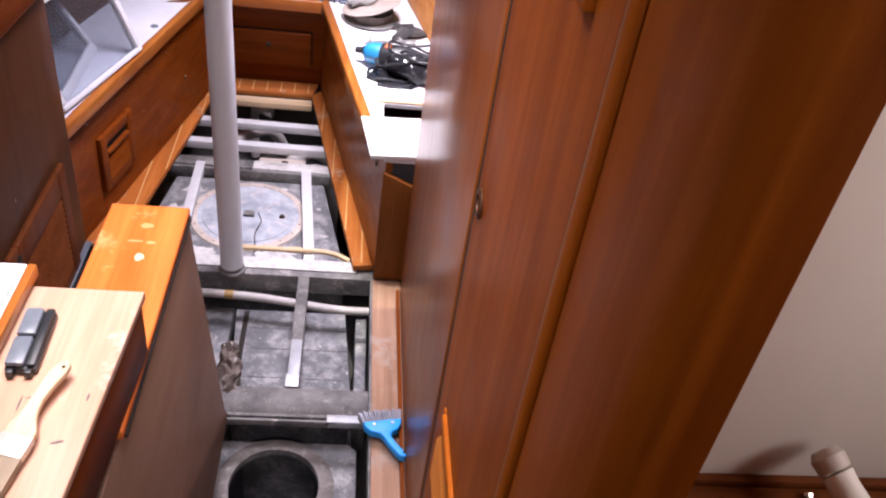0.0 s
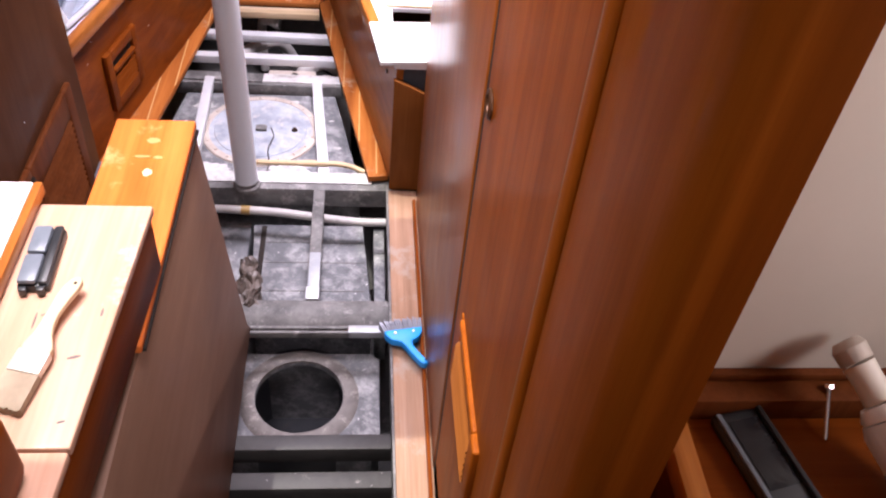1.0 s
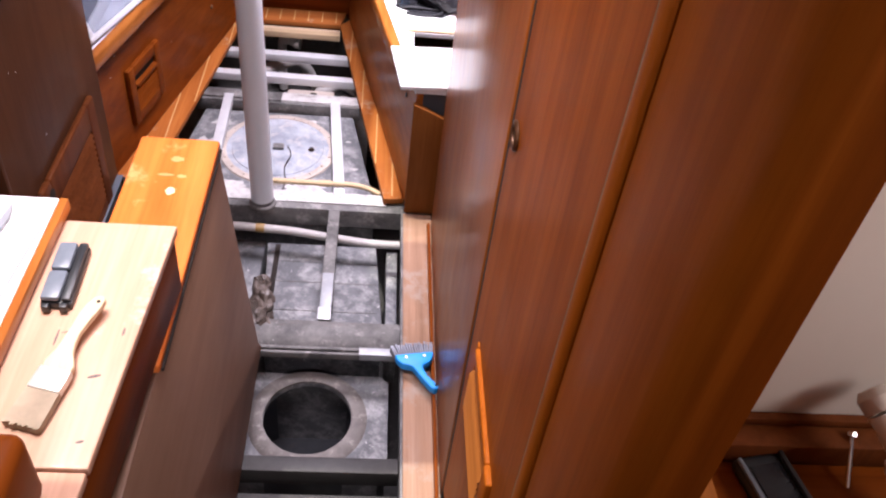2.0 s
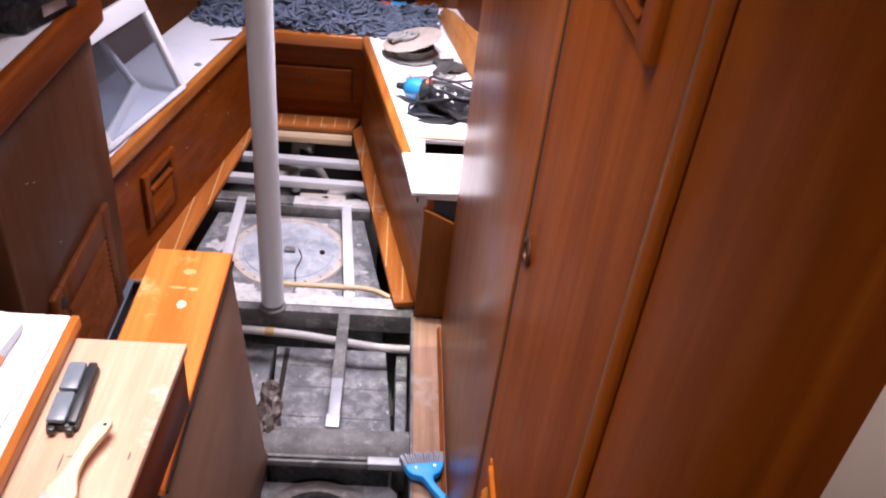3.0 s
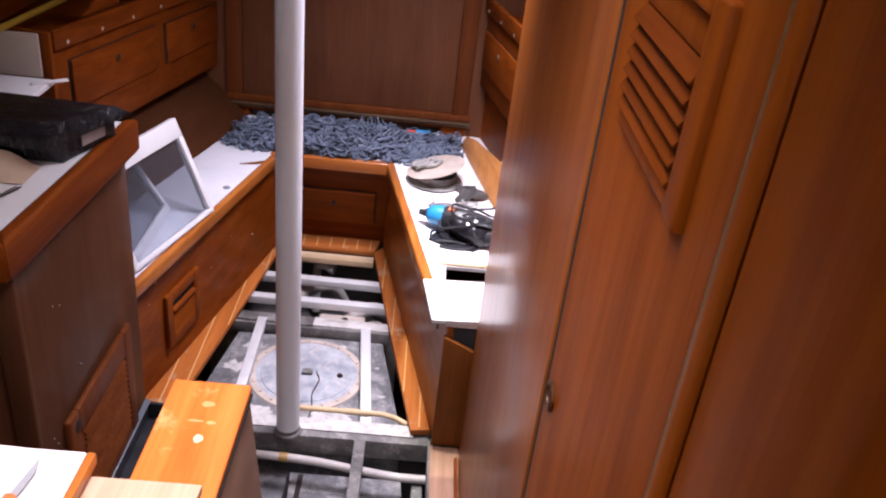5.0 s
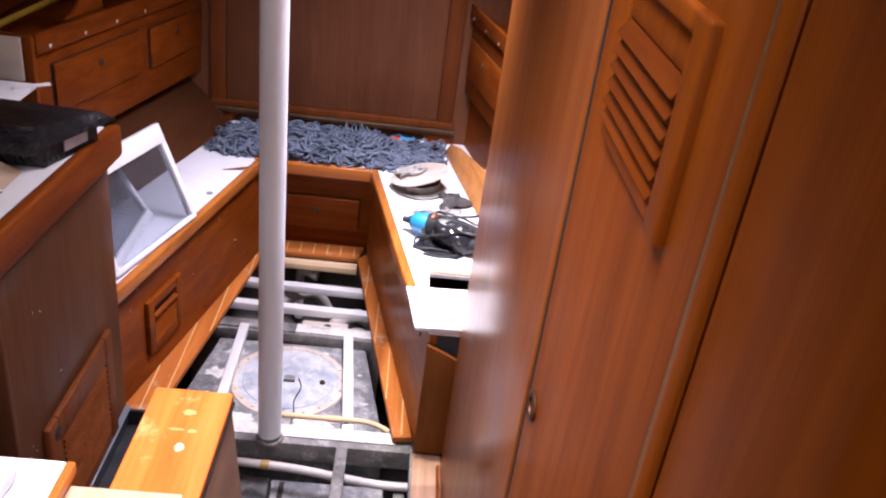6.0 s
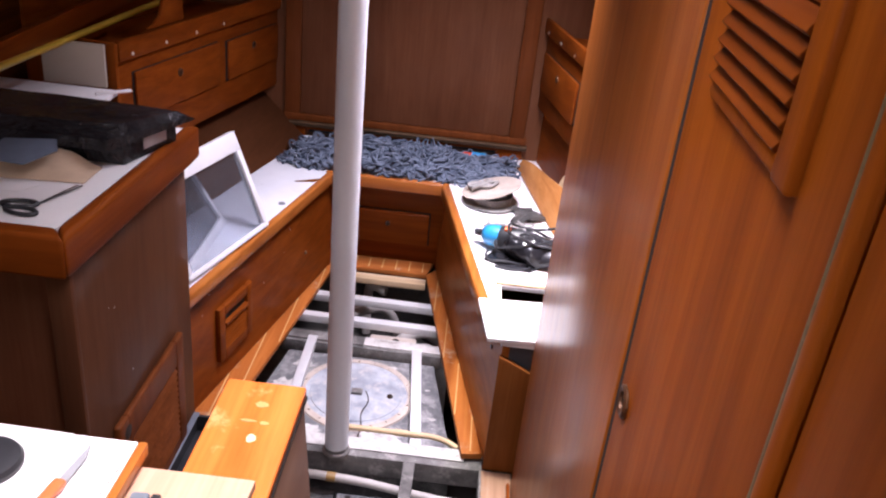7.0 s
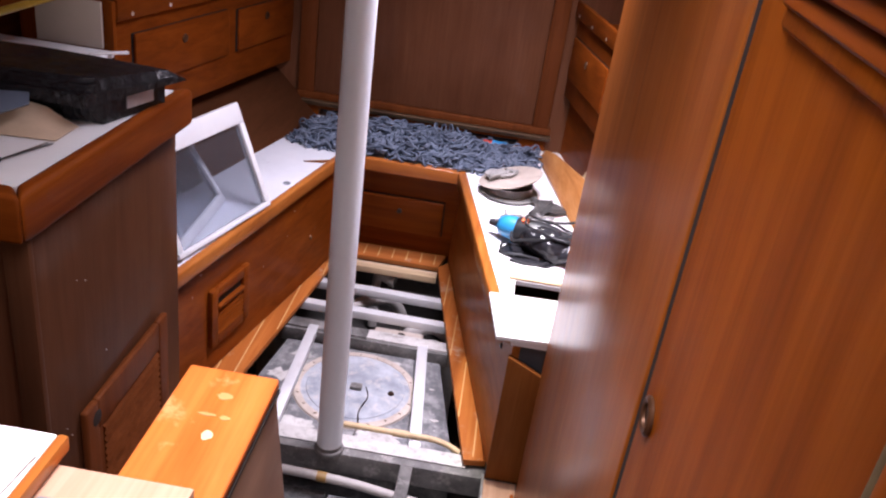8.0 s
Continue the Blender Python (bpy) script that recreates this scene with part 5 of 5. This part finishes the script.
part("ferrule", boxed((0.040, -0.0172, 0.0005), (0.067, 0.0172, 0.012), BM), "ferrule", pb, "paint-smeared metal ferrule", bevel=0.002)
bm = bmesh.new()
for i in range(14):
    yy = -0.0160 + 0.0320 * i / 13
    prism(bm, [(0.0, yy * 1.08 - 0.0016), (0.041, yy - 0.0014), (0.041, yy + 0.0014), (-0.004 * rr.random(), yy * 1.08 + 0.0016)], 0.001, 0.010, BM)
part("bristles", bm, "bristle_pale", pb, "pale stiff bristles")

ch = thing("sanding_block", (-0.236, 0.79, 0.928), "black and grey plastic clip block on the wooden lid", "block")
CM = mat_of((-0.2315, 0.777, 0.9285), (-0.004, 0.0995, 0), (-0.0995, -0.004, 0))
part("base", boxed((-0.047, -0.018, 0.0), (0.047, 0.0165, 0.010), CM), "black_plastic", ch, bevel=0.003)
part("cover", boxed((-0.046, -0.006, 0.0105), (-0.002, 0.0155, 0.019), CM), "grey_plastic", ch, "bluish grey cover", bevel=0.004)
part("cover", boxed((0.001, -0.006, 0.0105), (0.045, 0.0155, 0.019), CM), "grey_plastic", ch, "bluish grey cover", bevel=0.004)
part("spine", boxed((-0.046, -0.0175, 0.0105), (0.046, -0.0065, 0.017), CM), "black_plastic", ch, "glossy black hinge spine", bevel=0.004)
for k in (-0.010, 0.009):
    part("tooth", boxed((-0.054, k - 0.004, 0.002), (-0.0475, k + 0.004, 0.012), CM), "black_plastic", ch, bevel=0.001)

pad = thing("paper_pad", (-0.45, 0.75, 0.9465), "stack of loose white paper sheets on the worktop", "paper")
for k, (dx, dy, turn) in enumerate(((0.0, 0.0, 0.0), (-0.006, -0.008, 1.5), (0.003, -0.016, -1.0), (-0.012, -0.004, 0.6))):
    part("sheet", poly([(-0.15, -0.15), (0.15, -0.16), (0.168, 0.141), (0.115, 0.150), (-0.15, 0.157)], 0.0, 0.0010, pose(-0.447 + dx, 0.745 + dy, 0.9465 + 0.0012 * k, 0, 0, turn)), "paper_white", pad)
solo("paper_sheet", poly([(-0.62, 0.50), (-0.35, 0.50), (-0.325, 0.80), (-0.345, 0.893), (-0.62, 0.90)], 0.9514, 0.9524), "paper_white", "loose white paper sheet on a stack", "paper")
kn = thing("knife", (-0.35, 0.83, 0.959), "craft knife with an orange handle on paper", "knife")
KM = mat_of((-0.325, 0.782, 0.9532), (0.010, 0.075, 0), (-0.075, 0.010, 0))
part("handle", boxed((-0.05, -0.007, 0), (0.03, 0.007, 0.009), KM), "orange_plastic", kn, "orange plastic handle", bevel=0.003)
part("blade", poly([(0.031, -0.005), (0.07, -0.004), (0.092, 0.004), (0.031, 0.005)], 0.002, 0.0035, KM), "tank_pale", kn, "thin steel blade")
rd = thing("pot_lid", (-0.405, 0.83, 0.959), "black round pot lid on white paper", "lid")
part("disc", turned([(0, 0.012), (0.024, 0.013), (0.036, 0.011), (0.039, 0.006), (0.038, 0.0), (0, 0.0)], Matrix.Translation((-0.412, 0.826, 0.9528)), 40), "black_plastic", rd)

bm = bmesh.new()
bmesh.ops.create_icosphere(bm, subdivisions=5, radius=1.0, matrix=Matrix.LocRotScale((-0.158, 1.625, -0.040), Euler((0.25, 0.2, 0.12)), (0.026, 0.115, 0.050)))
for v in bm.verts:
    v.co += 0.020 * noise.noise_vector(v.co * 26) + 0.010 * noise.noise_vector(v.co * 70) + 0.004 * noise.noise_vector(v.co * 160)
solo("crumpled_rag", bm, "rag", "crumpled brownish plastic rag against the engine box", "rag")

# dustpan brush on the side board
db = thing("hand_brush", (0.26, 1.41, 0), "bright blue plastic hand brush with grey bristles", "brush")
DM = mat_of((0.247, 1.418, 0.030), (0.985, 0.17, 0), (-0.17, 0.985, 0), (0, 0, 1))
bm = bmesh.new()
outline = [(-0.048, 0.012), (0.048, 0.012), (0.046, -0.004), (0.034, -0.020), (0.016, -0.028), (0.012, -0.042), (0.014, -0.062), (0.022, -0.088), (0.023, -0.100), (0.013, -0.106), (0.004, -0.098), (-0.004, -0.066), (-0.008, -0.042), (-0.012, -0.028), (-0.034, -0.020), (-0.046, -0.004)]
prism(bm, [(x + (0.25 * max(0, -y - 0.03)), y) for x, y in outline], -0.012, 0.012, DM)
hb = part("handle", bm, "blue_plastic", db, "bright blue moulded handle", bevel=0.004, segments=3)
part("hang_hole", turned([(0, 0.0008), (0.003, 0.0008)], DM @ Matrix.Translation((0.034, -0.094, 0.0122)), 12), "dark_gap", hb)
for x in (-0.022, 0.024):
    part("rivet", turned([(0, 0.002), (0.003, 0.0015), (0.004, 0)], DM @ Matrix.Translation((x, 0.0, 0.0121)), 12), "ferrule", hb)
bm = bmesh.new()
for i in range(17):
    x = -0.046 + 0.092 * i / 16
    tx, ty = x * 1.16 + rr.uniform(-0.002, 0.002), 0.050 + rr.uniform(-0.005, 0.003)
    hexa(bm, [DM @ Vector(p) for p in ((x - 0.0022, 0.011, -0.010), (x + 0.0022, 0.011, -0.010), (x + 0.0022, 0.011, 0.009), (x - 0.0022, 0.011, 0.009),
                                       (tx - 0.0020, ty, -0.020), (tx + 0.0020, ty, -0.020), (tx + 0.0020, ty, 0.004), (tx - 0.0020, ty, 0.004))])
part("bristles", bm, "bristle_dark", db, "dark grey bristles")

# ---- on the chart table ----
hs = thing("handset", (0.53, 0.50, 0.948), "black plastic device case on the chart table", "device")
HM = pose(0.538, 0.512, 0.9235, 0, 0, 13) @ Matrix.Diagonal((0.85, 0.85, 0.85, 1))
part("case", boxed((-0.034, -0.085, 0.0), (0.034, 0.062, 0.018), HM), "black_plastic", hs, bevel=0.007, segments=3)
part("screen", boxed((-0.020, -0.050, 0.0182), (0.022, 0.045, 0.0195), HM), "black_film", hs, "dull grey screen", bevel=0.003)
part("rib", boxed((0.024, -0.08, 0.0182), (0.031, 0.058, 0.026), HM), "black_plastic", hs, bevel=0.003)
part("rib", boxed((-0.032, -0.08, 0.0182), (-0.025, 0.058, 0.024), HM), "grey_plastic", hs, bevel=0.003)
bo = thing("bolt", (0.62, 0.55, 0.95), "small bright steel bolt on the chart table", "bolt")
part("shank", piped([(0.628, 0.575, 0.9560), (0.619, 0.532, 0.9265)], 0.0026, 10), "steel", bo)
part("head", piped([(0.6288, 0.5790, 0.9585), (0.6282, 0.5755, 0.9563)], 0.0052, 6), "steel", bo)
tb = thing("sealant_tube", (0.69, 0.52, 0.95), "white plastic sealant tube with a pale nozzle", "tube")
TT = facing((0.687, 0.437, 0.9570), (-0.391, 0.823, 0.40))
part("body", turned([(0, 0.0), (0.031, 0.0), (0.0325, 0.01), (0.0325, 0.082), (0.028, 0.093), (0.0, 0.094)], TT, 28), "white_plastic", tb)
part("collar", turned([(0.0265, 0.0945), (0.027, 0.098), (0.022, 0.108), (0.0, 0.109)], TT, 24), "paper_white", tb)
part("nozzle", turned([(0.0165, 0.1095), (0.0155, 0.135), (0.0165, 0.15), (0, 0.152)], TT, 20), "cream_paint", tb, "stained nozzle")
part("cap", turned([(0.0, 0.1525), (0.017, 0.153), (0.018, 0.168), (0.013, 0.176), (0, 0.177)], TT, 20), "lid_rim", tb, "brownish cap")
